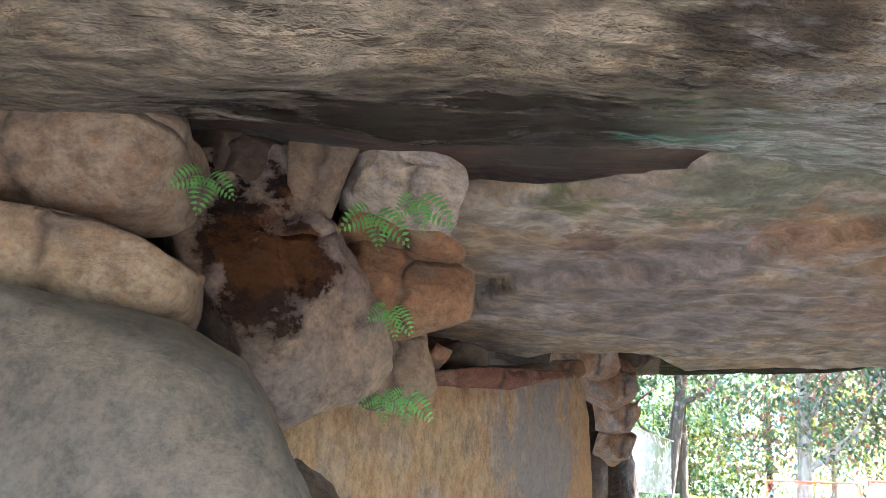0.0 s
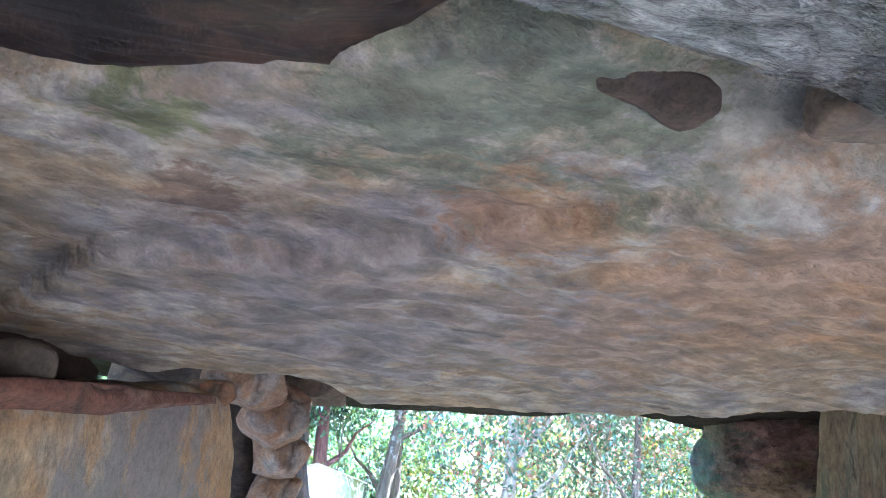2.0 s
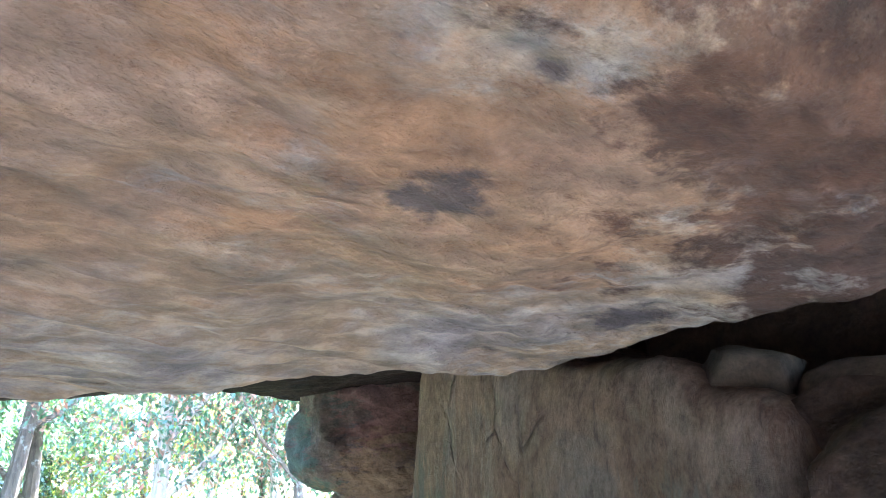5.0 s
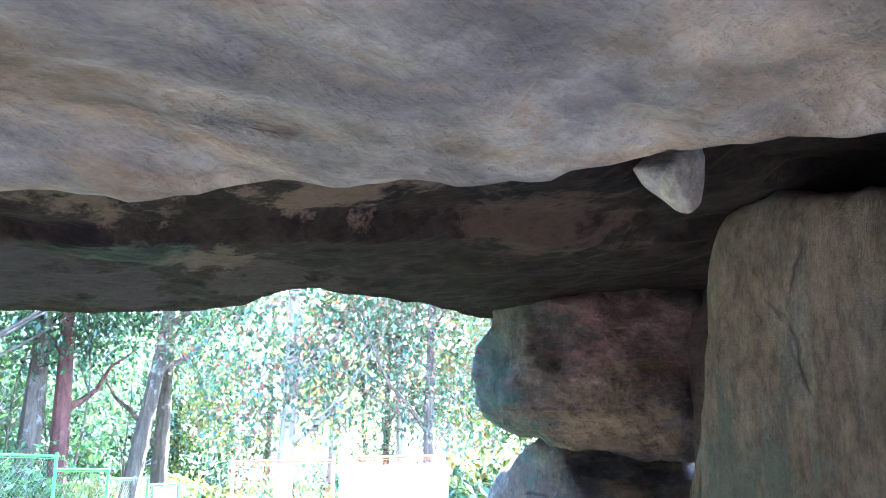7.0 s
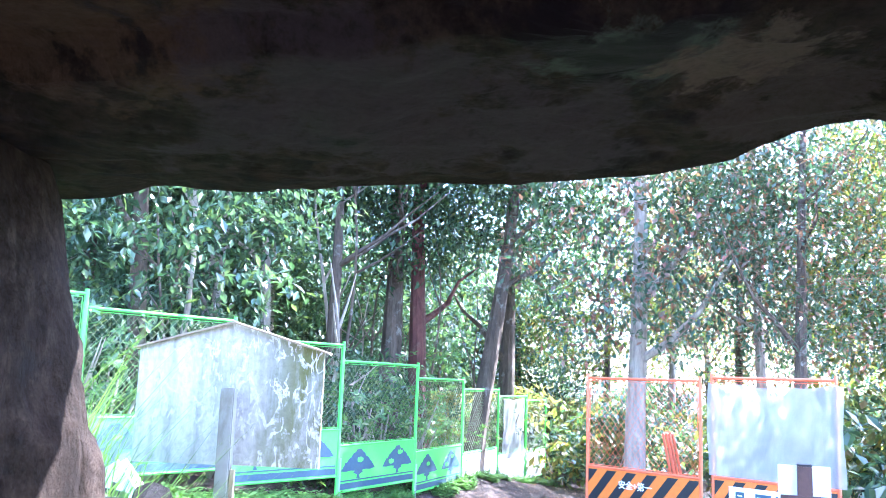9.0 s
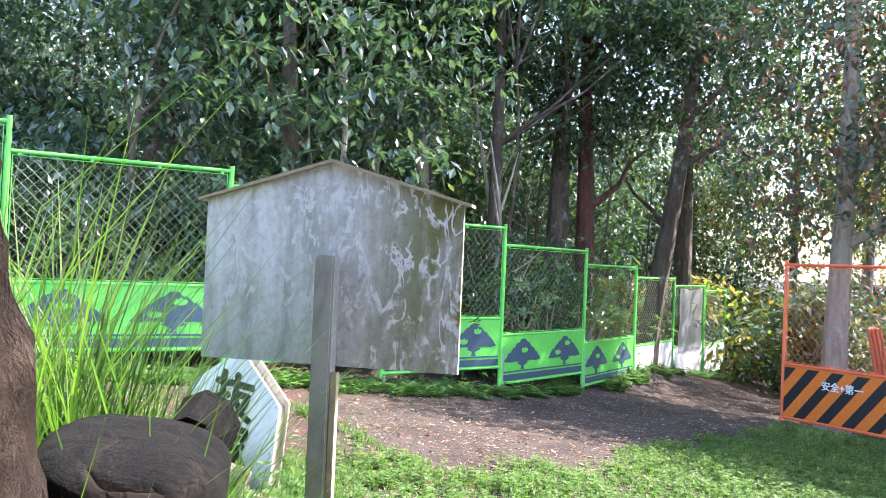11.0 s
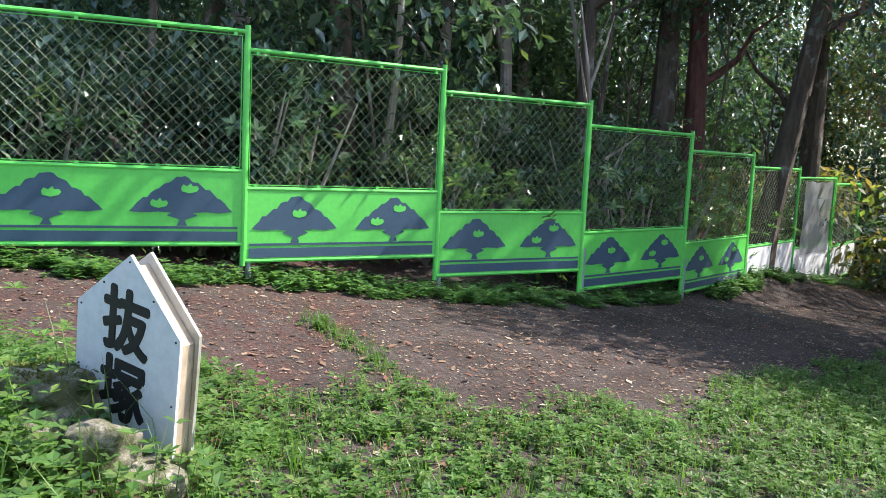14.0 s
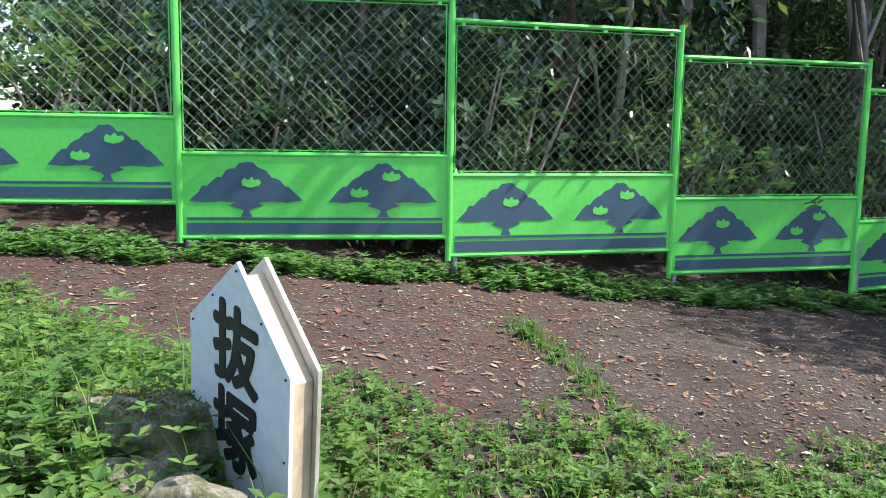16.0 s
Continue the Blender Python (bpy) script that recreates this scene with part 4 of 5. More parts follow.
def notice_board():
    ob = tagged(new("notice_board"), "weathered grey gabled notice board seen from behind", "sign board")
    pts = [(-0.328, 1.195), (0.328, 1.195), (0.328, 1.59), (0.0, 1.685), (-0.328, 1.59)]
    bm = bmesh.new()
    plate(bm, pts, -0.006, 0.006)
    bmesh.ops.translate(bm, verts=bm.verts, vec=(0, 0, -1.4))
    sheet = part("board", bm, M_BOARD, ob)
    sheet.location = (0, 0, 1.4)
    for s in (-1, 1):
        bm = bmesh.new()
        plate(bm, [(0, 1.685), (s * 0.348, 1.585), (s * 0.348, 1.592), (0, 1.693)], -0.02, 0.03)
        part("roof_strip", bm, M_WOOD, ob, "pale thin capping strip")
    part("post", box(bmesh.new(), -0.018, 0.03, -0.055, -0.008, 0.0, 1.46, 0.004), M_POST, ob, "mossy square timber post")
    part("batten", box(bmesh.new(), 0.033, 0.047, -0.05, -0.03, 0.0, 1.185), M_WOOD, ob, "fresh pale wood strip")
    ob.matrix_basis = pose(1.532, 6.745, 0, 0, 0, -11.8)


notice_board()

# ---- white pentagonal sign ----


def text_mesh(body, size, material, name, parent, m, fat=0.0, label=""):
    cu = bpy.data.curves.new(name, "FONT")
    cu.body, cu.size, cu.extrude, cu.offset, cu.align_x = body, size, 0.0015, 0.0, "CENTER"
    tmp = bpy.data.objects.new(name, cu)
    scene.collection.objects.link(tmp)
    me = bpy.data.meshes.new_from_object(tmp.evaluated_get(bpy.context.evaluated_depsgraph_get()))
    bpy.data.objects.remove(tmp)
    bpy.data.curves.remove(cu)
    if fat:
        # a full brush: the stroke laid again in a small ring round itself
        bm, one = bmesh.new(), me.copy()
        for i in range(9):
            a, r = i * math.pi / 4, fat if i < 8 else 0.0
            start = len(bm.verts)
            bm.from_mesh(one)
            bm.verts.ensure_lookup_table()
            for v in bm.verts[start:]:
                v.co += Vector((r * math.cos(a), r * math.sin(a), 0.00015 * i))
        bm.to_mesh(me)
        bm.free()
        bpy.data.meshes.remove(one)
    me.materials.clear()
    me.materials.append(material)
    ob = new(name, me)
    ob.parent = parent
    ob.matrix_basis = m
    return tagged(ob, label)


def name_sign():
    ob = tagged(new("name_sign"), "white double-faced wooden sign with black brush characters", "sign")
    pts = [(-0.27, -0.12), (0.27, -0.12), (0.27, 0.44), (0.0, 0.67), (-0.27, 0.44)]
    part("front_board", plate(bmesh.new(), pts, -0.03, -0.018), M_WHITE, ob)
    part("back_board", plate(bmesh.new(), pts, 0.052, 0.064), M_POST, ob, "weathered grey back board")
    part("frame", plate(bmesh.new(), [(x * 0.93, z * 0.94 - 0.003) for x, z in pts], -0.016, 0.05), M_WOOD, ob, "peeling timber core")
    for i, ch in enumerate("抜塚"):
        text_mesh(ch, 0.245, M_INK, "brush_character", ob, pose(-0.005, -0.0305, 0.335 - 0.255 * i, 90, 0, 0), 0.009, "black brush character " + ch)
    for x, z in ((-0.25, 0.43), (0.25, 0.43), (0, 0.645), (-0.25, 0.2), (0.25, 0.2), (0.13, 0.54), (-0.13, 0.54), (0.25, -0.02), (-0.25, -0.02)):
        part("nail", tube(bmesh.new(), (x, -0.033, z), (x, -0.029, z), 0.004, 6), M_BLACK, ob)
    ob.matrix_basis = pose(0.72, 9.0, 0.33, 3, 8, -23)


name_sign()

# ---- trees and plants ----


def leaf_quads(points, size, rnd, droop=0.3):
    """One folded four-cornered leaf at each point."""
    verts, faces = [], []
    for p in points:
        d = Vector((rnd.uniform(-1, 1), rnd.uniform(-1, 1), rnd.uniform(-1, 0.6) - droop)).normalized()
        side = d.cross(Vector((rnd.uniform(-0.5, 0.5), rnd.uniform(-0.5, 0.5), 1))).normalized()
        up = side.cross(d)
        s = size * rnd.uniform(0.6, 1.3)
        k = len(verts)
        p = Vector(p)
        verts += [p, p + d * s * 0.5 + side * s * 0.24 + up * s * 0.06, p + d * s, p + d * s * 0.5 - side * s * 0.24 + up * s * 0.06]
        faces.append((k, k + 1, k + 2, k + 3))
    return verts, faces


def crown_points(rnd, spread, height, clumps, per, clump_r):
    pts = []
    for _ in range(clumps):
        while True:
            q = Vector((rnd.uniform(-1, 1), rnd.uniform(-1, 1), rnd.uniform(-1, 1)))
            if 0.15 < q.length < 1:
                break
        c = Vector((q.x * spread, q.y * spread, q.z * height))
        flat = rnd.uniform(0.35, 0.7)
        for _ in range(per):
            a, r = rnd.uniform(0, 6.283), clump_r * math.sqrt(rnd.random())
            pts.append(c + Vector((math.cos(a) * r, math.sin(a) * r, rnd.gauss(0, clump_r * flat * 0.5) - r * 0.3)))
    return pts


def limb_mesh(bm, path, radii, seg=9):
    rings = []
    for i, (p, r) in enumerate(zip(path, radii)):
        d = (path[min(i + 1, len(path) - 1)] - path[max(i - 1, 0)]).normalized()
        x = d.cross(Vector((0.3, 1, 0.1))).normalized()
        y = d.cross(x)
        rings.append([bm.verts.new(p + (x * math.cos(a) + y * math.sin(a)) * r * (1 + 0.1 * math.sin(3 * a + i))) for a in (6.283 * k / seg for k in range(seg))])
    for a, b in zip(rings, rings[1:]):
        for k in range(seg):
            bm.faces.new((a[k], a[(k + 1) % seg], b[(k + 1) % seg], b[k]))


CROWNS = []


def crown_models():
    rnd = random.Random(5)
    for leaf_m, size, spread, height, clumps, per in ((M_LEAF, 0.155, 2.6, 2.6, 320, 34), (M_LEAF, 0.145, 2.2, 3.2, 320, 34), (M_LEAF_WARM, 0.15, 2.4, 2.8, 270, 32), (M_LEAF_RED, 0.14, 2.2, 3.0, 300, 34)):
        v, f = leaf_quads(crown_points(rnd, spread, height, clumps, per, 0.5), size, rnd)
        me = bpy.data.meshes.new("crown")
        me.from_pydata([tuple(p) for p in v], [], f)
        me.materials.append(leaf_m)
        CROWNS.append(me)


crown_models()
SHRUBS = []


def rosettes(rnd, spread, height, tips, size):
    """Whorls of broad folded leaves at twig ends."""
    verts, faces = [], []
    for _ in range(tips):
        c = Vector((rnd.gauss(0, 0.5) * spread, rnd.gauss(0, 0.5) * spread, rnd.uniform(-1, 1) * height))
        lean = Vector((rnd.uniform(-0.6, 0.6), rnd.uniform(-0.9, 0.3), 0.8)).normalized()
        a0 = rnd.uniform(0, 6.283)
        for k in range(8):
            a = a0 + 2.4 * k
            flat = lean.cross(Vector((math.cos(a), math.sin(a), 0.1))).normalized()
            d = (flat + lean * rnd.uniform(-0.2, 0.7)).normalized()
            side = d.cross(lean).normalized()
            up = side.cross(d)
            s = size * rnd.uniform(0.7, 1.25)
            p = c + lean * 0.012 * k
            i = len(verts)
            verts += [p, p + d * s * 0.4 + side * s * 0.2 + up * s * 0.06, p + d * s * 0.75 + side * s * 0.15 + up * s * 0.03, p + d * s - up * s * 0.05,
                      p + d * s * 0.75 - side * s * 0.15 + up * s * 0.03, p + d * s * 0.4 - side * s * 0.2 + up * s * 0.06]
            faces += [(i, i + 1, i + 2, i + 3), (i, i + 3, i + 4, i + 5)]
    return verts, faces



def shrub_models():
    rnd = random.Random(9)
    for leaf_m, size, spread, height, clumps, per in ((M_LEAF, 0.15, 0.95, 0.85, 75, 16), (M_LEAF, 0.12, 0.8, 1.0, 80, 18), (M_LEAF_WARM, 0.12, 0.9, 0.8, 70, 16), (M_SPRAY, 0.21, 0.95, 0.95, 34, 9)):
        v, f = rosettes(rnd, spread, height, 52, 0.17) if leaf_m is M_SPRAY else leaf_quads(crown_points(rnd, spread, height, clumps, per, 0.24), size, rnd)
        me = bpy.data.meshes.new("foliage")
        me.from_pydata([tuple(p) for p in v], [], f)
        me.materials.append(leaf_m)
        SHRUBS.append(me)


shrub_models()


def tree(x, y, height, radius, bark, crown, label, seed, lean=(0, 0), crown_z=0.72, crown_scale=1.0, limbs=5, low=0.35):
    rnd = random.Random(seed)
    ob = tagged(new("tree"), label, "tree", "woodland trees")
    ob.location = (x, y, ground_height(x, y) - 0.08)
    n = 10
    path, radii = [], []
    for i in range(n + 1):
        u = i / n
        path.append(Vector((lean[0] * u + 0.12 * math.sin(3 * u + seed) * u, lean[1] * u + 0.12 * math.cos(2.3 * u + seed) * u, height * u)))
        radii.append(radius * (1 - 0.75 * u) * (1.35 if i == 0 else 1.0))
    bm = bmesh.new()
    limb_mesh(bm, path, radii, 11)
    part("trunk", bm, bark, ob)
    for k in range(limbs):
        u = low + (0.95 - low) * (k + rnd.random()) / limbs
        i = int(u * n)
        a = rnd.uniform(0, 6.283)
        reach = height * rnd.uniform(0.14, 0.26)
        d = Vector((math.cos(a), math.sin(a), rnd.uniform(0.4, 1.1)))
        lp = [path[i] + d * reach * s + Vector((0, 0, 0.25 * reach * s * s)) + Vector((rnd.uniform(-1, 1), rnd.uniform(-1, 1), rnd.uniform(-1, 1))) * 0.08 * reach * s for s in (0, 0.25, 0.5, 0.75, 1.0)]
        bm = bmesh.new()
        limb_mesh(bm, lp, [radii[i] * q for q in (0.55, 0.42, 0.32, 0.2, 0.08)], 6)
        part("limb", bm, bark, ob)
    c = new("crown", CROWNS[crown])
    c.parent = ob
    c.matrix_basis = Matrix.LocRotScale((path[-1].x, path[-1].y, height * crown_z), Euler((0, 0, rnd.uniform(0, 6.28))), Vector((1, 1, 1)) * crown_scale)
    return ob


NAMED_TREES = [
    (7.26, 17.0, 9.0, 0.19, M_BARK_GREY, 3, "straight grey tree behind the orange barrier", 1, (0.1, 0.0), 0.62, 1.0),
    (5.1, 19.6, 9.0, 0.19, M_BARK, 0, "leaning dark trunk beyond the green fence", 2, (1.4, 0.5), 0.78, 1.0),
    (6.5, 22.6, 8.5, 0.22, M_BARK, 0, "dark knotted tree beyond the fence", 3, (0.2, 0.2), 0.75, 1.0),
    (4.2, 20.2, 9.0, 0.2, M_BARK_RED, 1, "reddish-barked tree behind the fence", 4, (-0.2, 0.3), 0.8, 1.0),
    (3.6, 20.0, 8.0, 0.24, M_BARK, 0, "thick dark tree behind the fence", 5, (0.0, 0.3), 0.75, 1.0),
    (-0.1, 19.5, 6.5, 0.13, M_BARK_GREY, 0, "pale forked tree behind the fence", 6, (0.5, 0.0), 0.85, 0.8),
    (-1.6, 21.5, 8.0, 0.15, M_BARK_GREY, 1, "slim pale tree in the wood", 7, (0.1, 0.0), 0.75, 1.0),
    (-0.9, 22.5, 8.5, 0.14, M_BARK_GREY, 0, "slim pale tree in the wood", 8, (0.2, 0.0), 0.8, 1.0),
    (-2.5, 22.0, 8.5, 0.18, M_BARK, 0, "dark tree in the wood", 9, (0.0, 0.0), 0.75, 1.0),
    (10.2, 18.0, 9.0, 0.12, M_BARK_GREY, 0, "slender white-barked tree at the clearing", 10, (-0.2, 0.0), 0.8, 0.9),
]
NAMED_TREES += [
    (0.3, 17.6, 6.5, 0.1, M_BARK_GREY, 0, "pale twisted forked tree behind the fence", 21, (0.5, 0.2), 0.9, 0.7),
    (12.2, 15.5, 8.0, 0.1, M_BARK_GREY, 2, "slim white trunk beside the barrier", 22, (-0.3, 0.1), 0.85, 0.8),
    (8.9, 14.9, 7.5, 0.12, M_BARK, 3, "red-tinged leafy tree behind the orange barrier", 11, (0.3, 0.2), 0.66, 0.75),
    (10.6, 12.6, 8.0, 0.13, M_BARK, 3, "red-tinged leafy tree behind the orange barrier", 12, (0.2, 0.2), 0.75, 0.7),
    (-2.4, 17.4, 7.5, 0.12, M_BARK_GREY, 0, "pale slim tree behind the green fence", 13, (0.3, 0.1), 0.8, 0.9),
    (1.3, 18.8, 8.0, 0.11, M_BARK_GREY, 1, "pale slim tree behind the green fence", 14, (-0.4, 0.1), 0.82, 0.9),
    (2.3, 17.9, 8.0, 0.12, M_BARK, 0, "dark slim tree behind the green fence", 15, (0.2, 0.1), 0.85, 0.9),
]
NAMED_TREES += [
    (8.75, 11.7, 8.0, 0.15, M_BARK_GREY, 1, "thick pale trunk beside the orange barrier", 23, (0.5, -0.4), 0.8, 0.6),
    (11.6, 21.5, 9.0, 0.12, M_BARK, 3, "red-tinged leafy tree behind the orange barrier", 24, (0.2, 0.2), 0.6, 1.0),
    (13.8, 18.2, 9.0, 0.12, M_BARK, 0, "dark leafy tree behind the orange barrier", 25, (0.2, 0.2), 0.6, 1.0),
]
for a in NAMED_TREES:
    tree(*a)
rnd = random.Random(77)
count = 0
while count < 46:
    x, y = rnd.uniform(-20, 30), rnd.uniform(11, 48)
    d = (y - 12.9) - 0.78 * (x + 0.4)
    if d < 2.2 and x < 9:
        continue
    if x >= 9 and y < 16:
        continue
    if 7 < x < 18 and 13 < y < 30 and rnd.random() < 0.8:
        continue
    warm = rnd.choice((2, 1, 3, 2)) if x > 6 else rnd.choice((0, 1, 0, 1, 0, 2))
    tree(x, y, rnd.uniform(6.5, 11), rnd.uniform(0.08, 0.2), rnd.choice((M_BARK, M_BARK, M_BARK_GREY)), warm, "woodland tree with a dark trunk and dense leaves", 100 + count, (rnd.uniform(-0.6, 0.6), rnd.uniform(-0.4, 0.4)), rnd.uniform(0.5, 0.8), rnd.uniform(1.0, 1.4), 4)
    count += 1

for k in range(16):
    x = -8 + 1.15 * k
    tree(x, rnd.uniform(27, 36), rnd.uniform(7, 9), 0.14, M_BARK, k % 2, "far woodland tree with low leafy boughs", 400 + k, (0, 0), rnd.uniform(0.3, 0.42), 1.35, 3)


def shrub(x, y, z, scale, model, seed, label):
    rnd = random.Random(seed)
    ob = tagged(new("shrub"), label, "shrub", "undergrowth shrubs")
    ob.location = (x, y, ground_height(x, y) - 0.03)
    for k in range(4):
        a = rnd.uniform(0, 6.283)
        bm = bmesh.new()
        d = Vector((math.cos(a) * 0.4, math.sin(a) * 0.4, 1))
        limb_mesh(bm, [d * s * z * 1.1 for s in (0, 0.3, 0.6, 1.0)], [0.03, 0.024, 0.016, 0.006], 5)
        part("stem", bm, M_BARK_GREY, ob)
    c = new("foliage", SHRUBS[model])
    c.parent = ob
    c.matrix_basis = Matrix.LocRotScale((0, 0, z), Euler((0, 0, rnd.uniform(0, 6.28))), Vector((scale, scale, scale * rnd.uniform(0.8, 1.2))))


for count in range(104):
    x = rnd.uniform(-8, 7) if count < 50 else rnd.uniform(-14, 16)
    d = rnd.uniform(1.35, 3.2) if count < 50 else rnd.uniform(3.5, 18.0)
    y = (12.9 + 0.78 * (x + 0.4) if x < 2.4 else 15.1 + 1.5 * (min(x, 7.5) - 2.4)) + d * (1.25 if x < 2.4 else 1.7)
    far = 1.0 if count < 50 else 1.5
    shrub(x, y, rnd.uniform(0.5, 1.5) * far, rnd.uniform(0.7, 1.1) * far, 2 if x > 5 and rnd.random() < 0.6 else rnd.choice((0, 1, 0)), 300 + count, "glossy evergreen shrub behind the fence")


for count in range(46):
    x = -7.5 + 0.3 * count + rnd.uniform(-0.2, 0.2)
    y = (12.9 + 0.78 * (x + 0.4) if x < 2.4 else 15.1 + 1.5 * (min(x, 7.5) - 2.4)) + rnd.uniform(0.95, 1.7)
    shrub(x, y, rnd.uniform(0.3, 1.4), rnd.uniform(0.52, 0.68), rnd.choice((3, 3, 0, 3, 1)), 500 + count, "leafy evergreen shoot close behind the fence")

for count in range(40):
    x, y = (rnd.uniform(9.5, 24), rnd.uniform(15, 34)) if count < 30 else (rnd.uniform(7.6, 11), rnd.uniform(22, 30))
    shrub(x, y, rnd.uniform(0.7, 1.6), rnd.uniform(1.3, 2.1), rnd.choice((0, 2, 1, 2)), 600 + count, "leafy bush beyond the orange barrier")

for k in range(20):
    x = rnd.uniform(-7, 8)
    y = (12.9 + 0.78 * (x + 0.4) if x < 2.4 else 15.1 + 1.5 * (min(x, 7.5) - 2.4)) + rnd.uniform(1.2, 7.0)
    h = rnd.uniform(3.0, 6.0)
    ob = tagged(new("sapling"), "thin crooked pale sapling in the undergrowth", "sapling", "thin saplings")
    ob.location = (x, y, ground_height(x, y) - 0.05)
    bend, turn = rnd.uniform(-0.9, 0.9), rnd.uniform(0, 6)
    path = [Vector((bend * u * u + 0.14 * math.sin(5 * u + turn), 0.3 * bend * u + 0.12 * math.cos(6 * u + turn), h * u)) for u in [i / 9 for i in range(10)]]
    r = rnd.uniform(0.022, 0.055)
    bm = bmesh.new()
    limb_mesh(bm, path, [r * (1 - 0.08 * i) for i in range(10)], 7)
    bark = rnd.choice((M_BARK, M_BARK_GREY, M_BARK))
    part("stem", bm, bark, ob)
    for q in range(3):
        i = rnd.randint(3, 7)
        d = Vector((rnd.uniform(-1, 1), rnd.uniform(-1, 1), rnd.uniform(0.2, 1.2))).normalized() * rnd.uniform(0.6, 1.4)
        bm = bmesh.new()
        limb_mesh(bm, [path[i] + d * s + Vector((0, 0, 0.2 * s * s)) for s in (0, 0.35, 0.7, 1.0)], [r * 0.6, r * 0.45, r * 0.3, r * 0.12], 5)
        part("branch", bm, bark, ob)

# ---- ground plants ----


def grass_edge(x):
    if x < 1.0:
        return 10.15
    return (10.2 + 0.68 * (x - 1.0) if x < 2.9 else 11.5 + 1.45 * (x - 2.9)) + 0.12 * math.sin(2.1 * x)


def fence_gap(x, y):
    return (y - 12.9) - 0.78 * (x + 0.4) if x < 2.4 else (y - 15.1) - 1.5 * (x - 2.4)


def blade_mesh(name, places, height, width, material, rnd, label, category, lean=0.5):
    verts, faces = [], []
    for x, y, s in places:
        z = ground_height(x, y)
        a = rnd.uniform(0, 6.283)
        d = Vector((math.cos(a), math.sin(a), 0))
        side = Vector((-d.y, d.x, 0)) * width * s
        h = height * s * rnd.uniform(0.5, 1.2)
        p = Vector((x, y, z - 0.01))
        q = p + Vector((0, 0, h * 0.6)) + d * h * lean * 0.3
        t = p + Vector((0, 0, h)) + d * h * lean * rnd.uniform(0.5, 1.2)
        k = len(verts)
        verts += [p - side, p + side, q + side * 0.7, q - side * 0.7, t]
        faces += [(k, k + 1, k + 2, k + 3), (k + 3, k + 2, k + 4)]
    ob = mesh_object(name, verts, faces, material)
    return tagged(ob, label, category, kind="stuff")


def leafy_mesh(name, places, height, size, material, rnd, label, category):
    """Low leafy weeds: little whorls of leaves at several heights."""
    verts, faces = [], []
    for x, y, s in places:
        z = ground_height(x, y)
        h = height * s * rnd.uniform(0.4, 1.2)
        for lev in range(rnd.randint(2, 4)):
            c = Vector((x + rnd.gauss(0, 0.012), y + rnd.gauss(0, 0.012), z + h * (lev + 0.6) / 4))
            a0 = rnd.uniform(0, 6.283)
            n = rnd.randint(3, 5)
            for k in range(n):
                a = a0 + 6.283 * k / n + rnd.uniform(-0.3, 0.3)
                d = Vector((math.cos(a), math.sin(a), rnd.uniform(-0.15, 0.5))).normalized()
                side = Vector((-d.y, d.x, 0)).normalized()
                up = side.cross(d)
                w = size * s * rnd.uniform(0.6, 1.25)
                i = len(verts)
                verts += [c, c + d * w * 0.5 + side * w * 0.3 - up * w * 0.08, c + d * w, c + d * w * 0.5 - side * w * 0.3 - up * w * 0.08]
                faces.append((i, i + 1, i + 2, i + 3))
    ob = mesh_object(name, verts, faces, material)
    return tagged(ob, label, category, kind="stuff")


def scatter(rnd, n, x0, x1, y0, y1, keep):
    out = []
    tries = 0
    while len(out) < n and tries < n * 40:
        tries += 1
        x, y = rnd.uniform(x0, x1), rnd.uniform(y0, y1)
        if keep(x, y, rnd):
            out.append((x, y, rnd.uniform(0.7, 1.2)))
    return out


def on_bank(x, y, r):
    e = grass_edge(x) - y
    if y < 6.1 or e < -0.25:
        return False
    return noise.noise(Vector((x * 1.8, y * 1.8, 7))) + 0.3 + min(e, 0.6) > r.uniform(-0.1, 0.5)


def by_fence(x, y, r):
    g = fence_gap(x, y)
    return -0.55 < g < 0.5 and noise.noise(Vector((x * 2.2, y * 2.2, 3))) + 0.35 > abs(g + 0.05) * 1.2 + r.uniform(-0.2, 0.5)


def on_path(x, y, r):
    return y > grass_edge(x) - 1.0 and fence_gap(x, y) < 0.6


gr = random.Random(31)
blade_mesh("grass", scatter(gr, 76000, -2.0, 9.0, 6.2, 17.0, on_bank), 0.085, 0.0034, M_WEED, gr, "short bright green grass on the bank", "grass")
leafy_mesh("weeds", scatter(gr, 19000, -2.0, 8.5, 6.2, 16.5, on_bank), 0.1, 0.036, M_WEED, gr, "low leafy green weeds over the bank", "weeds")
leafy_mesh("weeds", scatter(gr, 1300, -1.5, 1.6, 6.3, 9.9, lambda x, y, r: on_bank(x, y, r) and x < 1.3 - 0.15 * (y - 8)), 0.2, 0.05, M_WEED, gr, "taller leafy weeds round the sign", "weeds")
leafy_mesh("weeds", scatter(gr, 4200, -6.0, 8.0, 9.0, 25.0, by_fence), 0.12, 0.062, M_IVY, gr, "dark ivy and weeds along the fence foot", "weeds")
blade_mesh("tall_grass", scatter(gr, 2600, 0.3, 1.5, 6.1, 7.4, lambda x, y, r: r.random() < math.exp(-((x - 1.1) / 0.24) ** 2 - ((y - 6.4) / 0.3) ** 2)), 0.74, 0.003, M_WEED, gr, "long arching grass beside the gatepost stone", "grass", 0.7)

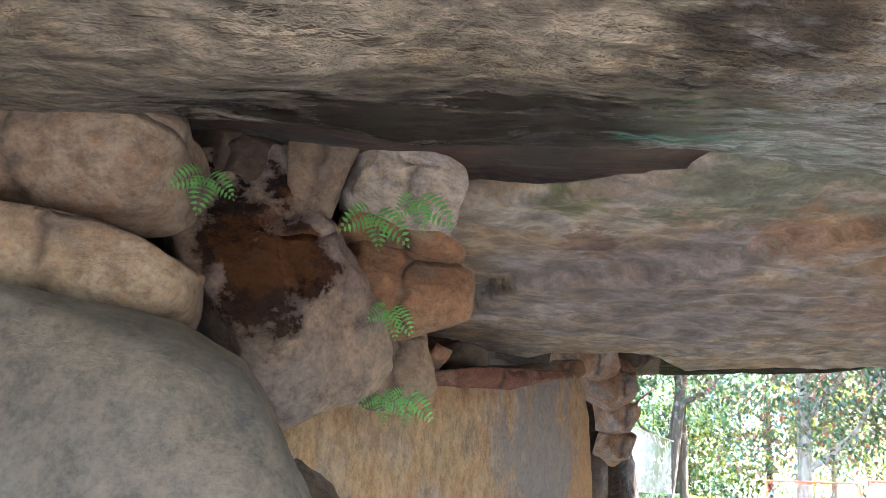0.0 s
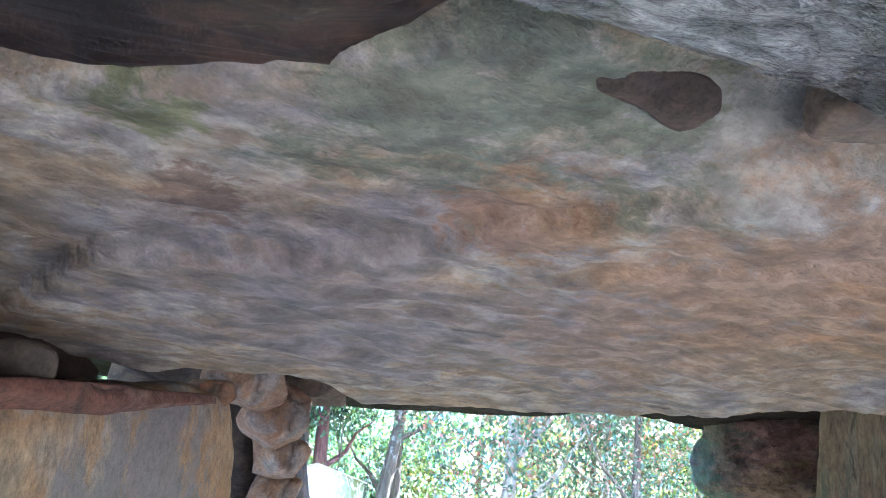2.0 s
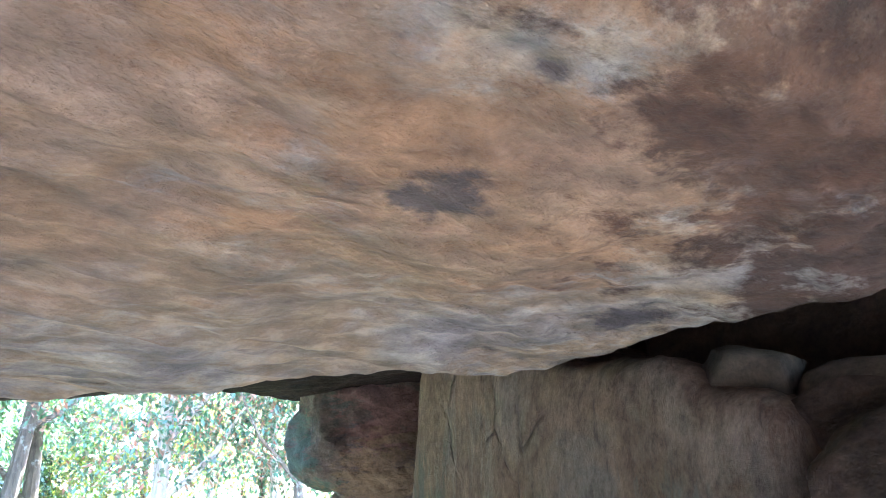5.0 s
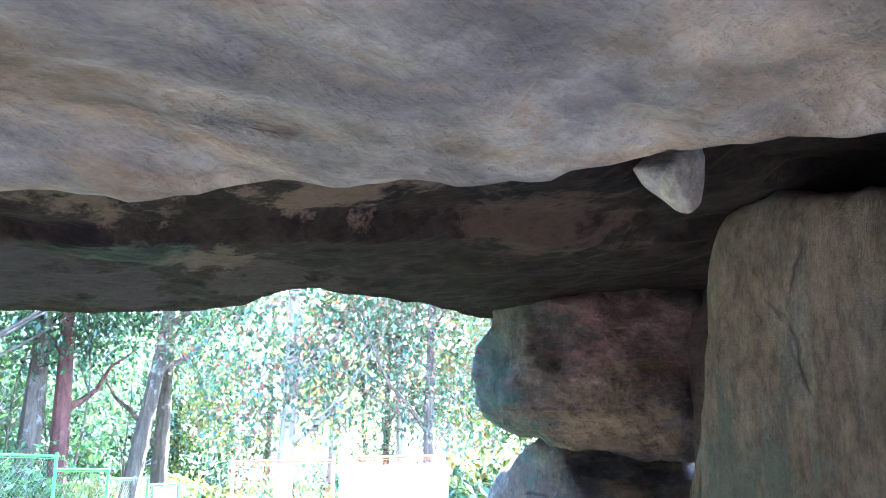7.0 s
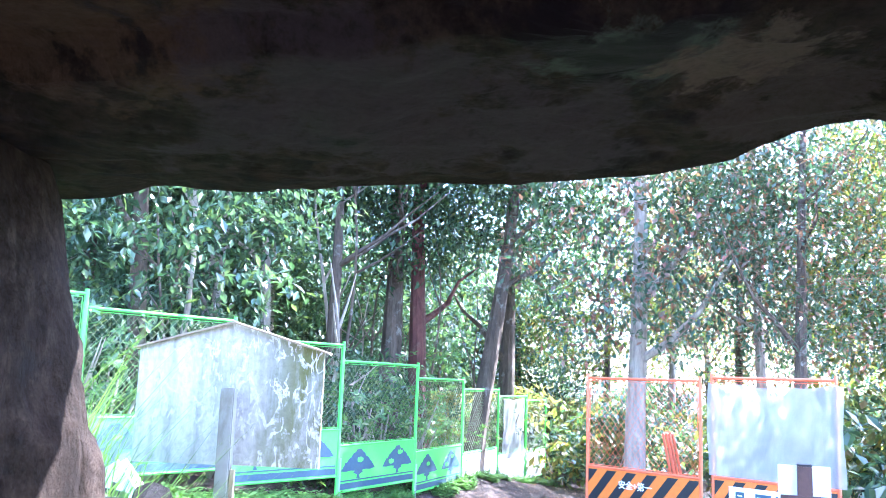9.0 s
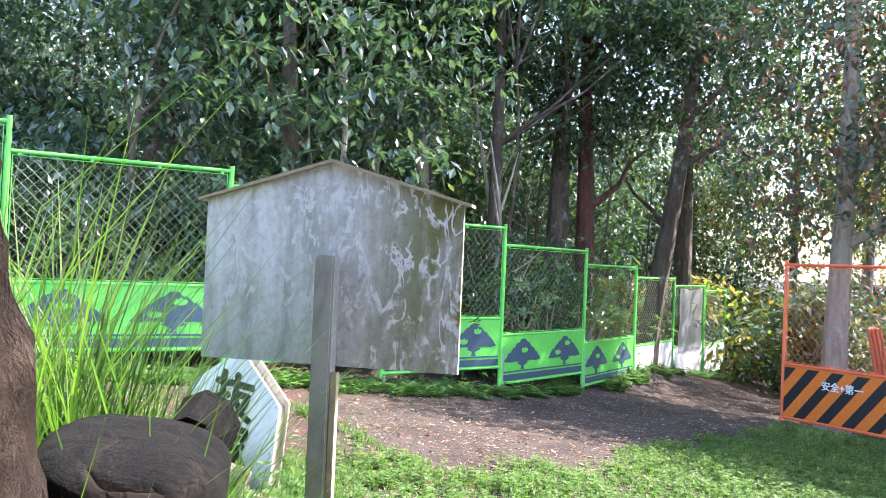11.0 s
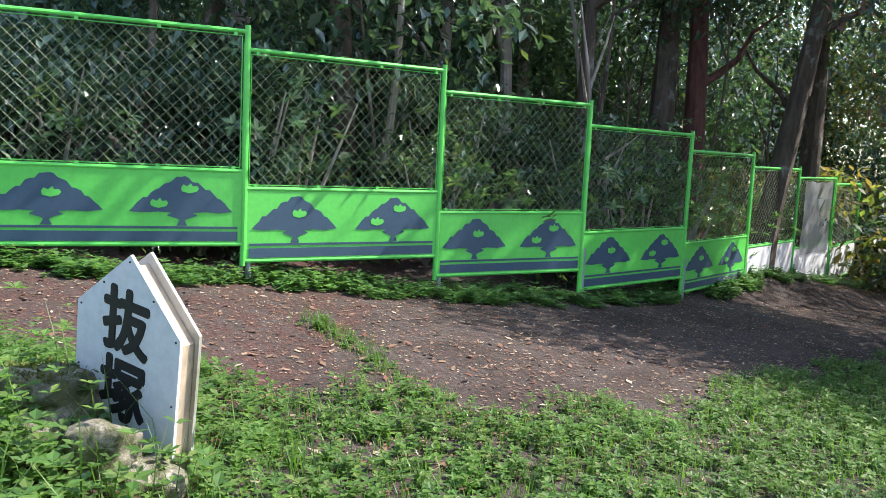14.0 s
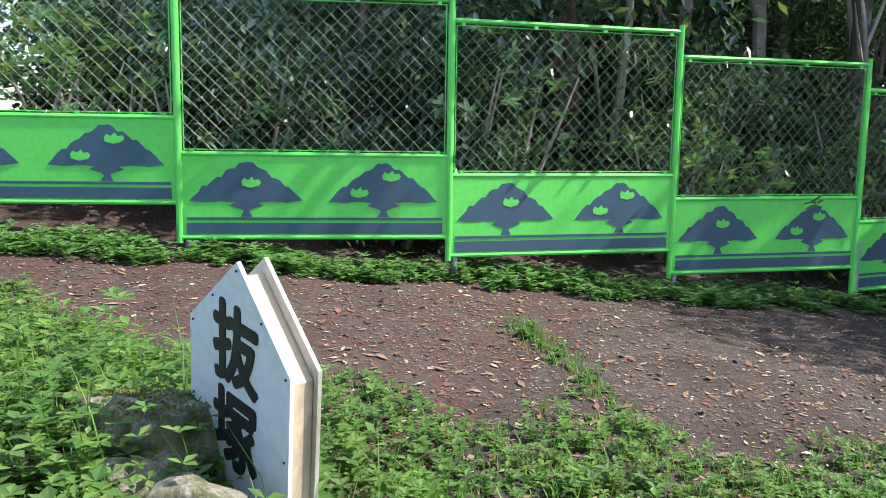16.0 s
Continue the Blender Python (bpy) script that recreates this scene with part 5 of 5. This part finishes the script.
leafy_mesh("weed_stalks", scatter(gr, 460, -1.2, 1.1, 7.8, 9.6, lambda x, y, r: on_bank(x, y, r) and math.hypot(x - 0.85, y - 8.9) > 0.12), 0.36, 0.05, M_WEED, gr, "upright leafy weed stalks round the sign", "weeds")
blade_mesh("tall_grass", scatter(gr, 900, -1.2, 1.6, 6.8, 9.4, lambda x, y, r: on_bank(x, y, r) and x < 1.35), 0.3, 0.003, M_WEED, gr, "thin tall grass among the weeds", "grass", 0.6)



def seam_tuft(n, spread):
    out = []
    for _ in range(n):
        u = gr.random() ** 1.6
        out.append((0.52 + 0.85 * u + gr.gauss(0, spread), 11.95 - 1.1 * u + gr.gauss(0, spread), gr.uniform(0.7, 1.2)))
    return out


blade_mesh("grass", seam_tuft(330, 0.065), 0.1, 0.003, M_WEED, gr, "grass tufts growing along the path's seam", "grass", 0.7)
leafy_mesh("weeds", seam_tuft(60, 0.06), 0.06, 0.035, M_WEED, gr, "small weeds along the path's seam", "weeds")


def litter_mesh(places, size, name, label):
    verts, faces = [], []
    for x, y, s in places:
        z = ground_height(x, y) + 0.006
        a, w = gr.uniform(0, 6.283), size * s * gr.uniform(0.5, 1.4)
        d, e = Vector((math.cos(a), math.sin(a), gr.uniform(-0.1, 0.3))), Vector((-math.sin(a), math.cos(a), gr.uniform(-0.2, 0.2)))
        p = Vector((x, y, z))
        k = len(verts)
        verts += [p, p + d * w * 0.5 + e * w * 0.22, p + d * w, p + d * w * 0.5 - e * w * 0.22]
        faces.append((k, k + 1, k + 2, k + 3))
    tagged(mesh_object(name, verts, faces, M_LITTER), label, "leaf litter", kind="stuff")


litter_mesh(scatter(gr, 36000, -5.0, 8.5, 9.0, 24.0, on_path), 0.026, "leaf_litter", "fine reddish leaf litter on the path")
litter_mesh(scatter(gr, 420, 0.8, 4.5, 8.6, 11.2, on_bank), 0.07, "fallen_leaves", "dead brown leaves lying in the grass")
litter_mesh(scatter(gr, 4200, -5.0, 9.0, 9.0, 26.0, on_path), 0.06, "fallen_leaves", "larger pale dead leaves scattered on the path")

# ---- ferns in the wall ----


def fern(x, y, z, size, facing, seed, label="bright green fern rooted in a joint of the wall"):
    rnd = random.Random(seed)
    ob = tagged(new("fern"), label, "fern", "small wall ferns")
    ob.location = (x, y, z)
    for k in range(3):
        a = radians(-90 + (k - 1) * 55 + rnd.uniform(-14, 14))
        out = Vector((math.cos(radians(facing)), math.sin(radians(facing)), 0))
        across = Vector((-out.y, out.x, 0))
        d = (across * math.cos(a) + Vector((0, 0, 1)) * math.sin(a) + out * 0.35).normalized()
        length = size * rnd.uniform(0.75, 1.15)
        verts, faces = [], []
        side = d.cross(out).normalized()
        spine = [d * length * u + out * length * 0.25 * u * (1 - u) + Vector((0, 0, 0.18 * length * (u - 1.6 * u * u))) for u in [i / 9 for i in range(10)]]
        for i in range(1, 10):
            u = i / 9
            w = length * 0.34 * math.sin(math.pi * min(1.0, 0.25 + 0.75 * u)) + length * 0.02
            along = (spine[i] - spine[i - 1]).normalized()
            for s in (-1, 1):
                p = spine[i]
                tip = p + (side * s + along * 0.35) * w
                mid = p + (side * s + along * 0.15) * w * 0.5
                k0 = len(verts)
                verts += [p, mid - along * length * 0.046, tip, mid + along * length * 0.046]
                faces.append((k0, k0 + 1, k0 + 2, k0 + 3))
        me = bpy.data.meshes.new("frond")
        me.from_pydata([tuple(v) for v in verts], [], faces)
        me.materials.append(M_FERN)
        fr = new("frond", me)
        fr.parent = ob


for k, (x, y, z, s) in enumerate(((-0.430, 1.431, 1.615, 0.075), (-0.147, 1.648, 1.638, 0.095), (-0.064, 1.661, 1.679, 0.090), (-0.109, 1.818, 1.477, 0.075), (-0.287, 2.070, 1.307, 0.045), (-0.131, 2.104, 1.321, 0.080), (-0.065, 2.127, 1.324, 0.080))):
    fern(x, y, z, s, -70, 60 + k)
for k, (x, y) in enumerate(((1.32, 7.6), (1.22, 7.45), (1.05, 7.7))):
    fern(x, y, ground_height(x, y) + 0.28, 0.42, -60, 80 + k, "pale green fern growing on the bank")

# ---- sandbags at the gatepost ----


def sandbag(x, y, z, turn, seed):
    ob = rock("sandbag", (x, y, z), (0.31, 0.46, 0.17), (0, 10, turn), M_BAG, "grey weathered sandbag stacked beside the gatepost", seed, 22, 3.0, 0.014, 3.0, category="sandbag", group="stacked sandbags", facets=0)
    neck = bmesh.new()
    tube(neck, (0.02, 0.22, 0.02), (0.03, 0.31, 0.04), 0.05, 8, 0.07)
    part("tied_neck", neck, M_BAG, ob)


M_BAG = rock_material("sandbag_cloth", ((0.018, 0.018, 0.018), (0.03, 0.03, 0.029), (0.024, 0.022, 0.021)), (1, 1, 1), (0, 0, 0), 5.0, stain=(0.05, 0.044, 0.038), stain_cut=0.66, relief=0.8, deep=0.7, sheen=0.2)
for k in range(6):
    sandbag(1.26 + 0.06 * (k % 2), 6.02 + 0.04 * (k % 3), 0.27 + 0.16 * k, -30 + 22 * (k % 3), 90 + k)

# ---- stones at the sign ----
for c, size, turn, seed in (((0.78, 8.72, 0.36), (0.24, 0.2, 0.26), (0, 5, 20), 71), ((0.52, 8.74, 0.36), (0.28, 0.22, 0.2), (8, 0, -15), 72), ((0.93, 8.78, 0.25), (0.2, 0.2, 0.14), (0, 0, 40), 73)):
    rock("kerb_stone", c, size, turn, M_MOSS, "mossy pale block of stone at the foot of the sign", seed, 12, 6.0, 0.02, 4.0)

M_MOSS_TOP = leaf_material("moss", ((0.1, 0.11, 0.02), (0.16, 0.17, 0.03), (0.07, 0.08, 0.02)), 0.9, 0.15, 0.0)
block = rock("kerb_stone", (0.42, 8.95, 0.42), (0.42, 0.3, 0.26), (0, 4, -20), M_MOSS, "mossy block of stone beside the sign", 74, 16, 7.0, 0.025, 4.0)
moss = random.Random(8)
tufts = [Vector((moss.gauss(-0.03, 0.09), moss.gauss(0, 0.06), 0.11 + moss.uniform(0.0, 0.02))) for _ in range(700)]
tuft_v, tuft_f = leaf_quads(tufts, 0.022, moss, -0.6)
me = bpy.data.meshes.new("moss")
me.from_pydata([tuple(p) for p in tuft_v], [], tuft_f)
me.materials.append(M_MOSS_TOP)
pad = tagged(new("moss", me), "olive green moss cushion", kind="stuff")
pad.parent = block

# ---- barrier dressing ----


def on_panel(a, b, top):
    (x0, y0, _), (x1, y1, _) = a, b
    return pose((x0 + x1) / 2, (y0 + y1) / 2, top - PANEL_H, 0, 0, math.degrees(math.atan2(y1 - y0, x1 - x0)))


def sheeting(m, x0, x1, z0, z1, label, seed):
    verts, faces, n, k = [], [], 22, 16
    for j in range(k + 1):
        for i in range(n + 1):
            u, v = i / n, j / k
            sag = 0.03 * math.sin(math.pi * u) * v + 0.012 * math.sin(u * 19) * v
            verts.append((x0 + (x1 - x0) * u + 0.012 * math.sin(v * 7 + seed), -0.03 - 0.025 * noise.noise(Vector((u * 4, v * 3, seed))), z0 + (z1 - z0) * v - sag))
    faces = [(j * (n + 1) + i, j * (n + 1) + i + 1, (j + 1) * (n + 1) + i + 1, (j + 1) * (n + 1) + i) for j in range(k) for i in range(n)]
    ob = mesh_object("sheeting", verts, faces, M_TARP, True)
    ob.matrix_basis = m
    tagged(ob, label, "sheeting")


def tarp_material():
    m, nt, b = fresh("translucent_sheeting")
    col = ramp(nt, grain(nt, coords(nt, (1, 1, 0.4)), 3, 8, 0.65, 0.5), (0.35, (0.3, 0.33, 0.36)), (0.65, (0.42, 0.45, 0.48)))
    put(nt, col, b.inputs["Base Color"])
    b.inputs["Roughness"].default_value = 0.35
    tr = node(nt, "BsdfTranslucent", Color=col)
    mx = node(nt, "MixShader", i0=0.4, i1=b.outputs[0], i2=tr.outputs[0])
    see = node(nt, "BsdfTransparent")
    mx2 = node(nt, "MixShader", i0=0.3, i1=mx.outputs[0], i2=see.outputs[0])
    nt.links.new(mx2.outputs[0], nt.nodes["Material Output"].inputs[0])
    return m


M_TARP = tarp_material()
sheeting(on_panel(BARRIER[1], BARRIER[2], BARRIER[1][2]), -0.75, 0.78, 0.64, 1.68, "pale translucent sheet tied over the barrier mesh", 1)
sheeting(on_panel(FENCE[8], FENCE[9], FENCE[8][2]), -0.8, 0.8, 0.5, 1.7, "pale crumpled sheet hung over the fence", 2)

plate_ob = tagged(new("name_plate"), "white plate with dark lettering on the barrier", "sign plate")
part("plate", box(bmesh.new(), -0.5, 0.72, -0.03, -0.022, 0.28, 0.54), M_WHITE, plate_ob)
for k in range(5):
    x = -0.42 + 0.23 * k
    part("lettering", box(bmesh.new(), x, x + (0.1 if k == 0 else 0.18), -0.034, -0.031, 0.33, 0.49), M_NAVY, plate_ob)
    for q in range(3):
        part("lettering_gap", box(bmesh.new(), x + 0.02, x + (0.08 if k == 0 else 0.16), -0.037, -0.0345, 0.36 + 0.042 * q, 0.373 + 0.042 * q), M_WHITE, plate_ob)
plate_ob.matrix_basis = on_panel(BARRIER[1], BARRIER[2], BARRIER[1][2])

words = tagged(new("safety_lettering"), "white painted safety slogan on the orange sheet", "lettering")
text_mesh("安全+第一", 0.105, M_WHITE, "characters", words, pose(-0.08, -0.016, 0.4, 90, 0, 0), 0.002)
words.matrix_basis = on_panel(BARRIER[0], BARRIER[1], BARRIER[0][2])

# ---- stacked barrier frames behind ----
for k in range(4):
    ob = tagged(new("barrier"), "vermilion tube frame leaning in a stack", "barrier frame", "stacked barrier frames")
    for a, b in (((0, 0, 0), (0.12, 0.3, 1.55)), ((0.85, 0, 0), (0.97, 0.3, 1.55)), ((0.12, 0.3, 1.55), (0.97, 0.3, 1.55)), ((0.05, 0.12, 0.6), (0.9, 0.12, 0.6))):
        part("tube", tube(bmesh.new(), a, b, 0.025, 8), M_RED_PAINT, ob)
    ob.matrix_basis = pose(8.35 + 0.09 * k, 17.6 + 0.05 * k, ground_height(8.4, 17.6), 0, 0, 62 + 3 * k)


# ---- brown marker post with a white plate ----


def marker_post():
    ob = tagged(new("marker_post"), "dark brown timber cross post before a white plate", "marker post")
    ground = ground_height(5.9, 10.15)
    part("post", box(bmesh.new(), -0.055, 0.055, -0.05, 0.05, ground - 0.1, 0.93, 0.006), M_DARKWOOD, ob)
    part("crossbar", box(bmesh.new(), -0.19, 0.19, -0.06, -0.051, 0.62, 0.7, 0.003), M_DARKWOOD, ob)
    part("plate", box(bmesh.new(), -0.2, 0.2, 0.052, 0.062, 0.2, 0.93), M_WHITE, ob, "white plate behind the post")
    part("cap", box(bmesh.new(), -0.057, 0.057, -0.052, 0.051, 0.931, 0.945), M_BLACK, ob, "dark weathered end grain")
    ob.matrix_basis = pose(5.9, 10.15, 0, 0, 0, -28)


M_DARKWOOD = paint_material("dark_brown_timber", (0.075, 0.03, 0.022), (0.035, 0.018, 0.015), 0.6, 0.5, 6.0)
marker_post()
